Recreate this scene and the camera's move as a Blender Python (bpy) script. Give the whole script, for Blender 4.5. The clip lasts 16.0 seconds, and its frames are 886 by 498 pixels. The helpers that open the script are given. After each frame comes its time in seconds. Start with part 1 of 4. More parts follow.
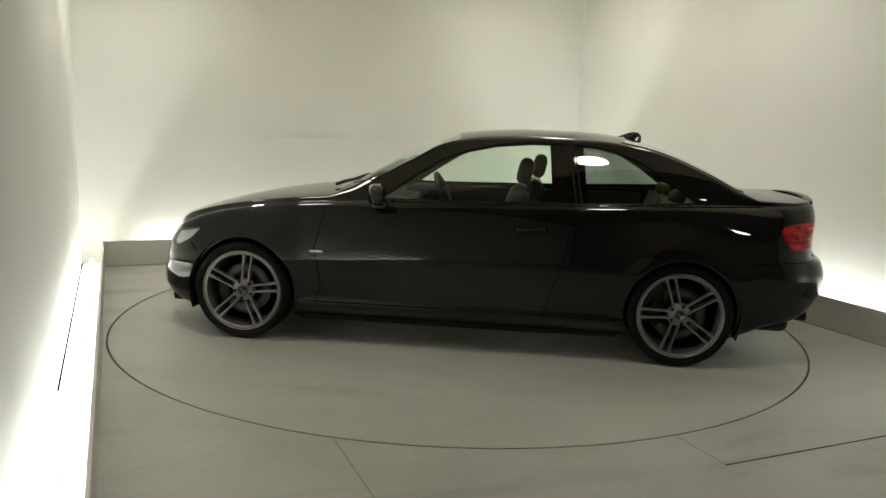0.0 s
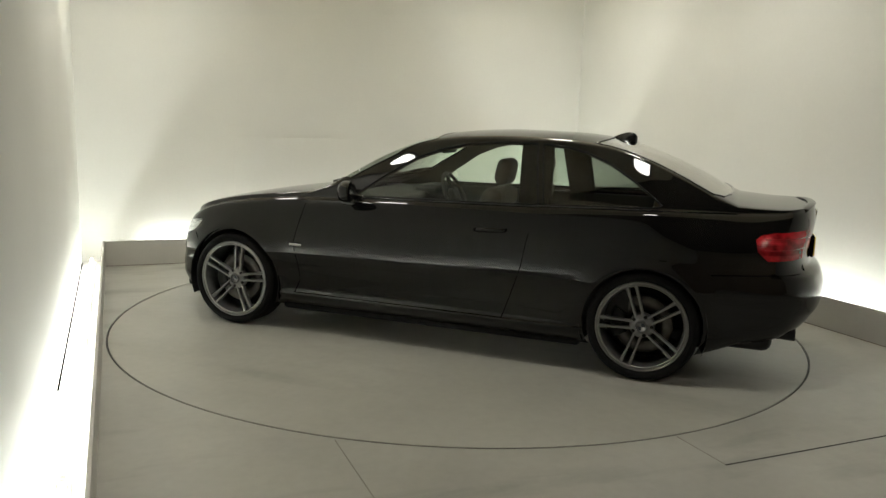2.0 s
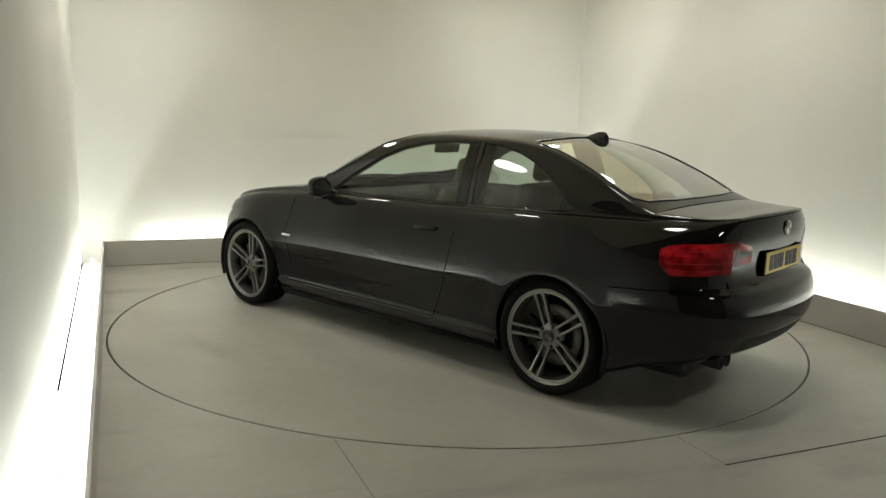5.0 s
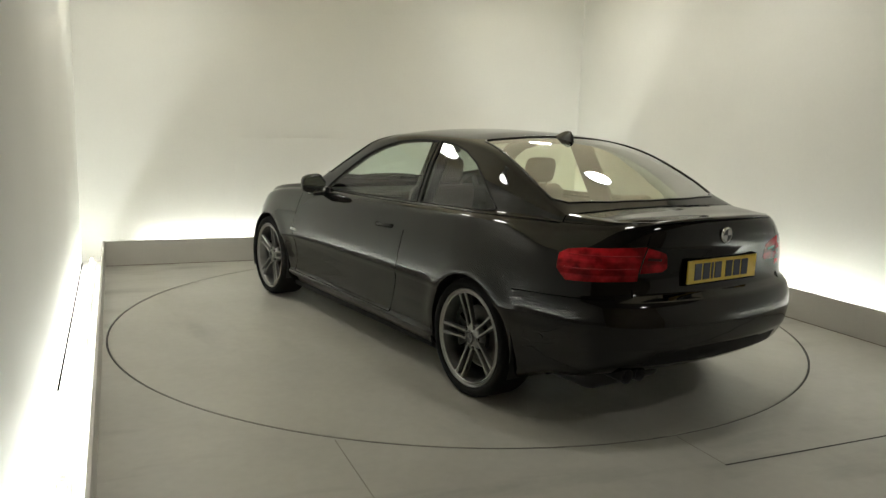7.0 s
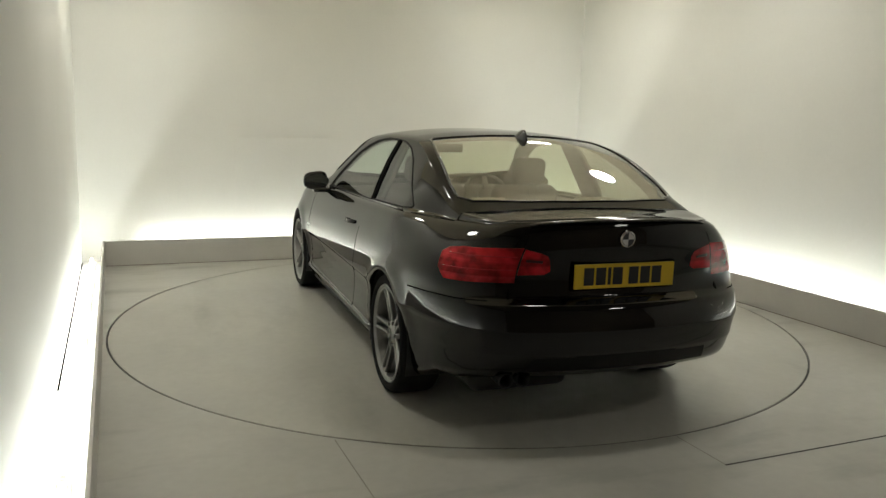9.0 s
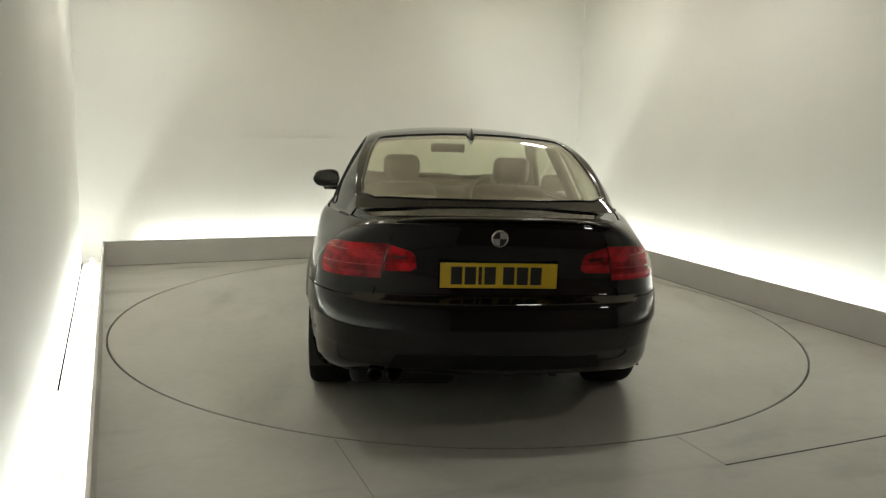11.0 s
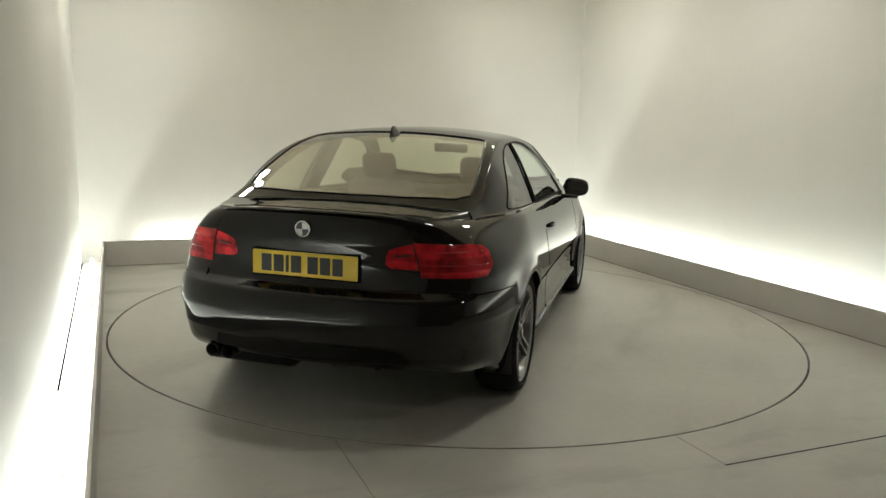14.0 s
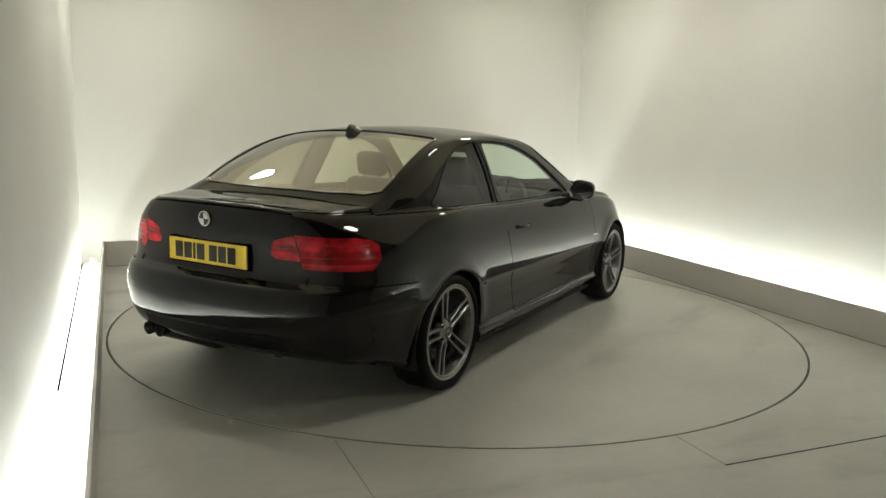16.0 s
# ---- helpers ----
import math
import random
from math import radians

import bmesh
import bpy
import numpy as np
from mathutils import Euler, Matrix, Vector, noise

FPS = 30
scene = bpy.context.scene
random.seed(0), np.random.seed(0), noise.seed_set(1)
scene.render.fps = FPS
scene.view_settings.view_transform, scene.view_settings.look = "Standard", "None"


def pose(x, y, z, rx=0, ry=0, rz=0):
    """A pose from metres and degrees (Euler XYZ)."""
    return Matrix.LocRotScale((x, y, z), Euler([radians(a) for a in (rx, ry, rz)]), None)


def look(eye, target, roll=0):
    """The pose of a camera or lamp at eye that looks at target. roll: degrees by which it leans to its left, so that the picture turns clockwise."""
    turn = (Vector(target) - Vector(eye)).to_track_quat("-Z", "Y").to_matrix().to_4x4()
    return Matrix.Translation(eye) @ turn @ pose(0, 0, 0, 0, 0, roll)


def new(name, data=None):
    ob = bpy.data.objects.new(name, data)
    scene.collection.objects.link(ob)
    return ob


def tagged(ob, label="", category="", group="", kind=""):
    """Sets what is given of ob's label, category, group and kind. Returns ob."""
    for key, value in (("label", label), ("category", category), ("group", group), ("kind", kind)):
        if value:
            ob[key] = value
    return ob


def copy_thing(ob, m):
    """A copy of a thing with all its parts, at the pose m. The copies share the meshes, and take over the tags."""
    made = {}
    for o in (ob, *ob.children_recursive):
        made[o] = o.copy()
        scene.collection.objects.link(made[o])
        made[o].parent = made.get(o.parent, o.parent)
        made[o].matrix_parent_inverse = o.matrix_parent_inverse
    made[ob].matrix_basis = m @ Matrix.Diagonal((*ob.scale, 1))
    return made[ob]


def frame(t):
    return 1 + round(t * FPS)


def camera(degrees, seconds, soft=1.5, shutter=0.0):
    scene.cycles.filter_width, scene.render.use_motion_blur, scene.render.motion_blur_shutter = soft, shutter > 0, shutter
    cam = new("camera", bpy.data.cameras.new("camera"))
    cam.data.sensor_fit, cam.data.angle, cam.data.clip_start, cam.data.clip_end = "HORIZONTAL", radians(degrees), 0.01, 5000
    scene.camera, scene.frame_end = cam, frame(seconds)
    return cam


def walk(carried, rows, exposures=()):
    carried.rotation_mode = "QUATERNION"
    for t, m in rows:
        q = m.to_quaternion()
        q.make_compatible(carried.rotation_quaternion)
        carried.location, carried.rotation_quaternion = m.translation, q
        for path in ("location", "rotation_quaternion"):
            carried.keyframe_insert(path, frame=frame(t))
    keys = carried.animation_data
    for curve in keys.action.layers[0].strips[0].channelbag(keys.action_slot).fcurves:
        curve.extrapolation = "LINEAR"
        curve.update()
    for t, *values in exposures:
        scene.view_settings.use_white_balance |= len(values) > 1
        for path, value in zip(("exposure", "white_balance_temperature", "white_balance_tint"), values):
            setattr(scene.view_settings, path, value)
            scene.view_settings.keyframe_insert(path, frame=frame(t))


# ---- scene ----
from mathutils import kdtree

# World: origin on the turntable's axis, z = 0 on the floor. The room is turned by ROOM degrees about z.
ROOM = 24.2
EYE = (0.0, -5.711, 1.4411)
cam = camera(59.33, 16.0, soft=1.45)
VIEW = look(EYE, (-0.09837, -0.77862, 0.62748), 1.771)
walk(cam, [(0.0, VIEW), (16.0, VIEW)], exposures=[(0.0, 0.0), (16.0, 0.0)])

# ---- light: tubes behind the kerbs and round ceiling lamps carry all of it ----
TUBE_POWER = 55.0
CEILING_POWER = 41.0
world = bpy.data.worlds.new("world")
scene.world = world
world.use_nodes = True
world.node_tree.nodes["Background"].inputs[0].default_value = (0.9, 0.92, 1.0, 1)
world.node_tree.nodes["Background"].inputs[1].default_value = 0.0


# ---- materials ----
def material(name, colour, rough=0.5, metal=0.0, coat=0.0, spread=0.08, scale=6.0, bump=0.0, bump_scale=60.0, spec=0.5, fine=40.0):
    """A principled surface whose colour varies at two scales, with an optional fine relief."""
    m = bpy.data.materials.new(name)
    m.use_nodes = True
    nt = m.node_tree
    b = nt.nodes["Principled BSDF"]
    b.inputs["Roughness"].default_value = rough
    b.inputs["Metallic"].default_value = metal
    b.inputs["Coat Weight"].default_value = coat
    b.inputs["Coat Roughness"].default_value = 0.03
    b.inputs["Coat IOR"].default_value = 1.5
    b.inputs["Specular IOR Level"].default_value = spec
    co = nt.nodes.new("ShaderNodeTexCoord")
    big = nt.nodes.new("ShaderNodeTexNoise")
    big.inputs["Scale"].default_value = scale
    big.inputs["Detail"].default_value = 4
    small = nt.nodes.new("ShaderNodeTexNoise")
    small.inputs["Scale"].default_value = fine
    small.inputs["Detail"].default_value = 3
    mix = nt.nodes.new("ShaderNodeMath")
    mix.operation = "MULTIPLY_ADD"
    mix.inputs[1].default_value = 0.35
    ramp = nt.nodes.new("ShaderNodeMapRange")
    ramp.inputs[1].default_value, ramp.inputs[2].default_value = 0.42, 0.93
    ramp.inputs[3].default_value, ramp.inputs[4].default_value = 1 - spread, 1 + spread
    tint = nt.nodes.new("ShaderNodeVectorMath")
    tint.operation = "SCALE"
    tint.inputs[0].default_value = colour[:3]
    nt.links.new(co.outputs["Object"], big.inputs["Vector"])
    nt.links.new(co.outputs["Object"], small.inputs["Vector"])
    nt.links.new(small.outputs["Fac"], mix.inputs[0])
    nt.links.new(big.outputs["Fac"], mix.inputs[2])
    nt.links.new(mix.outputs[0], ramp.inputs[0])
    nt.links.new(ramp.outputs[0], tint.inputs["Scale"])
    nt.links.new(tint.outputs[0], b.inputs["Base Color"])
    if bump:
        grain = nt.nodes.new("ShaderNodeTexNoise")
        grain.inputs["Scale"].default_value = bump_scale
        grain.inputs["Detail"].default_value = 4
        relief = nt.nodes.new("ShaderNodeBump")
        relief.inputs["Strength"].default_value = bump
        relief.inputs["Distance"].default_value = 0.004
        nt.links.new(co.outputs["Object"], grain.inputs["Vector"])
        nt.links.new(grain.outputs["Fac"], relief.inputs["Height"])
        nt.links.new(relief.outputs[0], b.inputs["Normal"])
    return m


def glowing(name, colour, strength):
    m = bpy.data.materials.new(name)
    m.use_nodes = True
    b = m.node_tree.nodes["Principled BSDF"]
    b.inputs["Base Color"].default_value = (0.9, 0.9, 0.9, 1)
    b.inputs["Emission Color"].default_value = (*colour, 1)
    b.inputs["Emission Strength"].default_value = strength
    return m


def glazing(name, tint, gloss=1.0, base=0.07):
    """Thin tinted window glass: straight-through light plus a mirror coat that grows at grazing angles."""
    m = bpy.data.materials.new(name)
    m.use_nodes = True
    nt = m.node_tree
    nt.nodes.remove(nt.nodes["Principled BSDF"])
    clear = nt.nodes.new("ShaderNodeBsdfTransparent")
    clear.inputs[0].default_value = (*tint, 1)
    shine = nt.nodes.new("ShaderNodeBsdfGlossy")
    shine.inputs["Roughness"].default_value = 0.02
    shine.inputs["Color"].default_value = (gloss, gloss, gloss, 1)
    face = nt.nodes.new("ShaderNodeLayerWeight")
    face.inputs["Blend"].default_value = 0.5
    steep = nt.nodes.new("ShaderNodeMath")
    steep.operation = "POWER"
    steep.inputs[1].default_value = 5.0
    fres = nt.nodes.new("ShaderNodeMath")
    fres.operation = "MULTIPLY_ADD"
    fres.inputs[1].default_value, fres.inputs[2].default_value = 1 - base, base
    nt.links.new(face.outputs["Facing"], steep.inputs[0])
    nt.links.new(steep.outputs[0], fres.inputs[0])
    mix = nt.nodes.new("ShaderNodeMixShader")
    nt.links.new(fres.outputs[0], mix.inputs[0])
    nt.links.new(clear.outputs[0], mix.inputs[1])
    nt.links.new(shine.outputs[0], mix.inputs[2])
    nt.links.new(mix.outputs[0], nt.nodes["Material Output"].inputs[0])
    return m


WALL = material("white_wall_paint", (0.765, 0.765, 0.72), 0.6, spread=0.03, scale=1.1, bump=0.08, bump_scale=90)
# Dark colour stands in for missing light on the ceiling's unseen south end.
UNLIT_CEILING = material("ceiling_darkened_as_unlit", (0.12, 0.095, 0.07), 0.8, spread=0.05, scale=1.0)
# Brown stands in for dim space behind the camera, mirrored in the car.
BACKDROP = material("unseen_backdrop_brown", (0.25, 0.205, 0.155), 0.7, spread=0.10, scale=1.5)
CEILING = material("ceiling_paint", (0.80, 0.71, 0.545), 0.8, spread=0.03, scale=1.0)
FLOOR = material("grey_floor_paint", (0.43, 0.425, 0.385), 0.38, spread=0.12, scale=1.3, bump=0.05, bump_scale=70, fine=18)
DISC = material("turntable_paint", (0.44, 0.435, 0.39), 0.36, spread=0.12, scale=1.1, bump=0.05, bump_scale=70, fine=18)
KERB = material("kerb_board_paint", (0.54, 0.525, 0.49), 0.5, spread=0.05, scale=3)
TROUGH = material("white_trough", (0.8, 0.79, 0.75), 0.6, spread=0.03)
JOINT = material("dark_joint", (0.035, 0.033, 0.03), 0.8)
SEAL = material("dirty_seal", (0.13, 0.105, 0.075), 0.8, spread=0.4, scale=3)
EDGE = material("edge_steel", (0.05, 0.048, 0.044), 0.6)
FAINT = material("pale_joint", (0.30, 0.285, 0.25), 0.7)
TUBE = glowing("fluorescent_tube", (0.96, 1.0, 0.955), TUBE_POWER)
LAMP = glowing("ceiling_lamp_disc", (1.0, 0.97, 0.88), CEILING_POWER)
WHITE = material("white_enamel", (0.75, 0.75, 0.72), 0.4)



def scuffed(m, amount, stretch):
    """Lay faint long scuffs and stains over a material's base colour."""
    nt = m.node_tree
    b = nt.nodes["Principled BSDF"]
    source = b.inputs["Base Color"].links[0].from_socket
    co = nt.nodes.new("ShaderNodeTexCoord")
    squeeze = nt.nodes.new("ShaderNodeMapping")
    squeeze.inputs["Scale"].default_value = stretch
    squeeze.inputs["Rotation"].default_value = (0, 0, 0.5)
    marks = nt.nodes.new("ShaderNodeTexNoise")
    marks.inputs["Scale"].default_value, marks.inputs["Detail"].default_value = 1.0, 6
    cut = nt.nodes.new("ShaderNodeMapRange")
    cut.inputs[1].default_value, cut.inputs[2].default_value = 0.56, 0.74
    cut.inputs[3].default_value, cut.inputs[4].default_value = 1.0, 1 - amount
    scale = nt.nodes.new("ShaderNodeVectorMath")
    scale.operation = "SCALE"
    nt.links.new(co.outputs["Object"], squeeze.inputs["Vector"])
    nt.links.new(squeeze.outputs[0], marks.inputs["Vector"])
    nt.links.new(marks.outputs["Fac"], cut.inputs[0])
    nt.links.new(source, scale.inputs[0])
    nt.links.new(cut.outputs[0], scale.inputs["Scale"])
    nt.links.new(scale.outputs[0], b.inputs["Base Color"])
    gloss = nt.nodes.new("ShaderNodeMapRange")
    gloss.inputs[1].default_value, gloss.inputs[2].default_value = 0.3, 0.7
    gloss.inputs[3].default_value, gloss.inputs[4].default_value = 0.30, 0.46
    nt.links.new(marks.outputs["Fac"], gloss.inputs[0])
    nt.links.new(gloss.outputs[0], b.inputs["Roughness"])


scuffed(FLOOR, 0.28, (0.9, 3.5, 1.0))
scuffed(DISC, 0.20, (0.7, 2.2, 1.0))

PAINT = material("black_car_paint", (0.0038, 0.0038, 0.0037), 0.35, coat=0.88, spread=0.15, scale=2.0, spec=0.0)
TRIM = material("gloss_black_trim", (0.006, 0.006, 0.006), 0.18, coat=0.7)
PLASTIC = material("black_plastic", (0.012, 0.012, 0.012), 0.5, bump=0.1, bump_scale=400)
RUBBER = material("tyre_rubber", (0.008, 0.008, 0.008), 0.8, bump=0.15, bump_scale=150, spec=0.15)
ALLOY = material("grey_alloy", (0.27, 0.272, 0.27), 0.30, metal=0.85, spread=0.06, scale=20)
LIP = material("machined_alloy", (0.30, 0.30, 0.295), 0.30, metal=0.9, spread=0.06, scale=20)
DARK_ALLOY = material("dark_alloy_barrel", (0.018, 0.018, 0.018), 0.45, metal=0.6)
STEEL = material("brake_steel", (0.11, 0.105, 0.10), 0.35, metal=0.9, spread=0.15, scale=30)
CHROME = material("chrome", (0.75, 0.75, 0.74), 0.12, metal=1.0, spread=0.02)
GLASS = glazing("window_glass", (0.84, 0.92, 0.86), base=0.05)
REAR_GLASS = glazing("rear_window_glass", (0.83, 0.84, 0.66), base=0.40)
# Tint darkened beyond the door glass to imitate the dim cabin behind it.
DIMMED_QUARTER_GLASS = glazing("dimmed_quarter_glass", (0.42, 0.47, 0.43), base=0.05)
CLEAR = glazing("lamp_lens", (0.9, 0.92, 0.93))


def lamp_lens(name, bands):
    """Red moulded lamp plastic with horizontal bands (height, colour) and fine ribs."""
    m = material(name, bands[0][1], 0.16, coat=0.25, spread=0.35, scale=14, spec=0.15)
    nt = m.node_tree
    b = nt.nodes["Principled BSDF"]
    co = nt.nodes.new("ShaderNodeTexCoord")
    xyz = nt.nodes.new("ShaderNodeSeparateXYZ")
    fit = nt.nodes.new("ShaderNodeMapRange")
    fit.inputs[1].default_value, fit.inputs[2].default_value = 0.73, 0.92
    ramp = nt.nodes.new("ShaderNodeValToRGB")
    while len(ramp.color_ramp.elements) < len(bands):
        ramp.color_ramp.elements.new(0.5)
    for e, (z, colour) in zip(ramp.color_ramp.elements, bands):
        e.position, e.color = (z - 0.73) / 0.19, (*colour, 1)
    wave = nt.nodes.new("ShaderNodeTexWave")
    wave.bands_direction = "Z"
    wave.inputs["Scale"].default_value = 28
    relief = nt.nodes.new("ShaderNodeBump")
    relief.inputs["Strength"].default_value, relief.inputs["Distance"].default_value = 0.07, 0.004
    nt.links.new(co.outputs["Object"], xyz.inputs[0])
    nt.links.new(xyz.outputs["Z"], fit.inputs[0])
    nt.links.new(fit.outputs[0], ramp.inputs[0])
    depth = nt.nodes.new("ShaderNodeTexNoise")
    depth.inputs["Scale"].default_value, depth.inputs["Detail"].default_value = 16, 2
    span = nt.nodes.new("ShaderNodeMapRange")
    span.inputs[1].default_value, span.inputs[2].default_value = 0.32, 0.62
    span.inputs[3].default_value, span.inputs[4].default_value = 0.45, 1.25
    deep = nt.nodes.new("ShaderNodeVectorMath")
    deep.operation = "SCALE"
    nt.links.new(co.outputs["Object"], depth.inputs["Vector"])
    nt.links.new(depth.outputs["Fac"], span.inputs[0])
    nt.links.new(ramp.outputs[0], deep.inputs[0])
    nt.links.new(span.outputs[0], deep.inputs["Scale"])
    nt.links.new(deep.outputs[0], b.inputs["Base Color"])
    nt.links.new(co.outputs["Object"], wave.inputs["Vector"])
    nt.links.new(wave.outputs["Fac"], relief.inputs["Height"])
    nt.links.new(relief.outputs[0], b.inputs["Normal"])
    return m


RED = lamp_lens("red_lamp_lens", [(0.745, (0.38, 0.009, 0.015)), (0.768, (0.46, 0.020, 0.028)), (0.776, (0.27, 0.006, 0.010)), (0.825, (0.34, 0.008, 0.013)), (0.836, (0.50, 0.012, 0.020)), (0.895, (0.38, 0.008, 0.013))])
DEEP_RED = lamp_lens("deep_red_lamp_lens", [(0.77, (0.40, 0.010, 0.016)), (0.815, (0.44, 0.011, 0.018)), (0.825, (0.24, 0.006, 0.010)), (0.850, (0.26, 0.006, 0.010)), (0.86, (0.44, 0.011, 0.018)), (0.90, (0.38, 0.008, 0.013))])
LAMP_INSIDE = material("lamp_reflector", (0.7, 0.7, 0.7), 0.25, metal=0.8)
LEATHER = material("brown_leather", (0.042, 0.031, 0.021), 0.5, spread=0.1, bump=0.15, bump_scale=180)
TAN = material("tan_leather", (0.13, 0.10, 0.065), 0.55, spread=0.12, bump=0.15, bump_scale=180)
LINING = material("dark_cabin_lining", (0.035, 0.030, 0.024), 0.85, spread=0.05)
DASH = material("dark_dashboard", (0.008, 0.0075, 0.007), 0.6, bump=0.1, bump_scale=250)
YELLOW = material("yellow_plate", (0.72, 0.50, 0.03), 0.35, spread=0.04)
DIFFUSE_BLACK = material("diffuser_plastic", (0.004, 0.004, 0.004), 0.55, spec=0.2)
DARK_RED = material("dark_red_slot", (0.05, 0.003, 0.005), 0.4, spec=0.2)
BAR_RED = material("light_bar_red", (0.38, 0.014, 0.022), 0.25, coat=1.0, spread=0.1, scale=30)
GAP = material("panel_gap", (0.002, 0.002, 0.002), 0.9, spec=0.0)
INK = material("black_ink", (0.01, 0.01, 0.01), 0.5)
PALE = material("pale_enamel", (0.55, 0.56, 0.56), 0.3)
BLUE = material("dark_grey_enamel", (0.03, 0.035, 0.045), 0.3)


# ---- mesh tools ----
def part(name, bm, mat, parent=None, label="", smooth=True):
    """Link a bmesh as one mesh object, under a thing or a part where one is given.
    A pair (bmesh, guide) brings the ideal surface's places and normals, by which the mesh is shaded."""
    guide, sunk = None, False
    if isinstance(bm, tuple):
        bm, guide, sunk = bm
    me = bpy.data.meshes.new(name)
    normals = None
    if guide:
        tree = kdtree.KDTree(len(guide))
        for i, (co, _) in enumerate(guide):
            tree.insert(co, i)
        tree.balance()
        bm.normal_update()
        normals = [v.normal.copy() if v.is_boundary and sunk else guide[tree.find(v.co)[1]][1] for v in bm.verts]
    bm.to_mesh(me)
    bm.free()
    me.materials.append(mat)
    if smooth:
        me.shade_smooth()
    if normals:
        me.normals_split_custom_set_from_vertices(normals)
    ob = new(name, me)
    if parent is not None:
        ob.parent = parent
    if label:
        ob["label"] = label
    return ob


def box(bm, lo, hi, m=None, bevel=0.0, seg=2):
    """A (bevelled) box between two corners, moved by m."""
    made = bmesh.ops.create_cube(bm, size=1.0)["verts"]
    for v in made:
        v.co = Vector([lo[i] + (v.co[i] + 0.5) * (hi[i] - lo[i]) for i in range(3)])
    if bevel:
        edges = list({e for v in made for e in v.link_edges})
        res = bmesh.ops.bevel(bm, geom=edges, offset=bevel, segments=seg, profile=0.5, affect="EDGES")
        made = list({v for f in res["faces"] for v in f.verts} | {v for v in made if v.is_valid})
    if m is not None:
        bmesh.ops.transform(bm, matrix=m, verts=made)
    return made


def lathe(bm, profile, n=48, m=None):
    """Turn a profile of (radius, height) about the y axis; height runs along +y."""
    rings = []
    for r, h in profile:
        rings.append([bm.verts.new((r * math.cos(2 * math.pi * k / n), h, r * math.sin(2 * math.pi * k / n))) for k in range(n)])
    for a, b in zip(rings, rings[1:]):
        for k in range(n):
            bm.faces.new((a[k], a[(k + 1) % n], b[(k + 1) % n], b[k]))
    if m is not None:
        bmesh.ops.transform(bm, matrix=m, verts=[v for r in rings for v in r])
    return rings


def capped(bm, ring, flip=False):
    bm.faces.new(ring[::-1] if flip else ring)


def curve(points):
    """A smooth monotone interpolation through (x, y) points, x ascending or descending."""
    pts = sorted(points)
    xs, ys = [p[0] for p in pts], [p[1] for p in pts]
    n = len(xs)
    d = [(ys[i + 1] - ys[i]) / (xs[i + 1] - xs[i]) for i in range(n - 1)]
    slope = [d[0]] + [0.0 if d[i - 1] * d[i] <= 0 else 2 * d[i - 1] * d[i] / (d[i - 1] + d[i]) for i in range(1, n - 1)] + [d[-1]]

    def at(x):
        if x <= xs[0]:
            return ys[0]
        if x >= xs[-1]:
            return ys[-1]
        i = 0
        while x > xs[i + 1]:
            i += 1
        h = xs[i + 1] - xs[i]
        t = (x - xs[i]) / h
        return ((1 + 2 * t) * (1 - t) ** 2 * ys[i] + t * (1 - t) ** 2 * h * slope[i]
                + t * t * (3 - 2 * t) * ys[i + 1] + t * t * (t - 1) * h * slope[i + 1])
    return at


def inside(poly, x, y):
    hit = False
    for (x0, y0), (x1, y1) in zip(poly, poly[1:] + poly[:1]):
        if (y0 > y) != (y1 > y) and x < (x1 - x0) * (y - y0) / (y1 - y0) + x0:
            hit = not hit
    return hit


def score(bm, path, closed, ax, ay, wanted=None, pad=0.0):
    """Cut the faces of bm along a path drawn in the plane of the axes ax, ay."""
    ends = list(zip(path, path[1:] + path[:1])) if closed else list(zip(path, path[1:]))
    for (x0, y0), (x1, y1) in ends:
        lx, hx, ly, hy = min(x0, x1) - pad - 1e-5, max(x0, x1) + pad + 1e-5, min(y0, y1) - pad - 1e-5, max(y0, y1) + pad + 1e-5
        faces = []
        for f in bm.faces:
            if wanted and not wanted(f):
                continue
            us = [v.co[ax] for v in f.verts]
            ws = [v.co[ay] for v in f.verts]
            if max(us) >= lx and min(us) <= hx and max(ws) >= ly and min(ws) <= hy:
                faces.append(f)
        if not faces:
            continue
        geom = faces + list({e for f in faces for e in f.edges}) + list({v for f in faces for v in f.verts})
        co, no = [0.0, 0.0, 0.0], [0.0, 0.0, 0.0]
        co[ax], co[ay] = x0, y0
        no[ax], no[ay] = -(y1 - y0), x1 - x0
        bmesh.ops.bisect_plane(bm, geom=geom, dist=1e-6, plane_co=co, plane_no=no)


# ---- the room ----
R_ROOM = Matrix.Rotation(radians(ROOM), 4, "Z")
LEFT, RIGHT, BACK, FRONT_W, HIGH = -2.655, 2.79, 2.85, -6.3, 3.05
KL, KR, KB, KERB_H, KERB_T = -2.446, 2.505, 2.60, 0.235, 0.018
DARK_C = -2.5
DISC_R = 2.428


def room_box(name, lo, hi, mat, bevel=0.0):
    bm = bmesh.new()
    box(bm, lo, hi, None, bevel)
    ob = part(name, bm, mat, smooth=False)
    ob.matrix_world = R_ROOM
    return ob


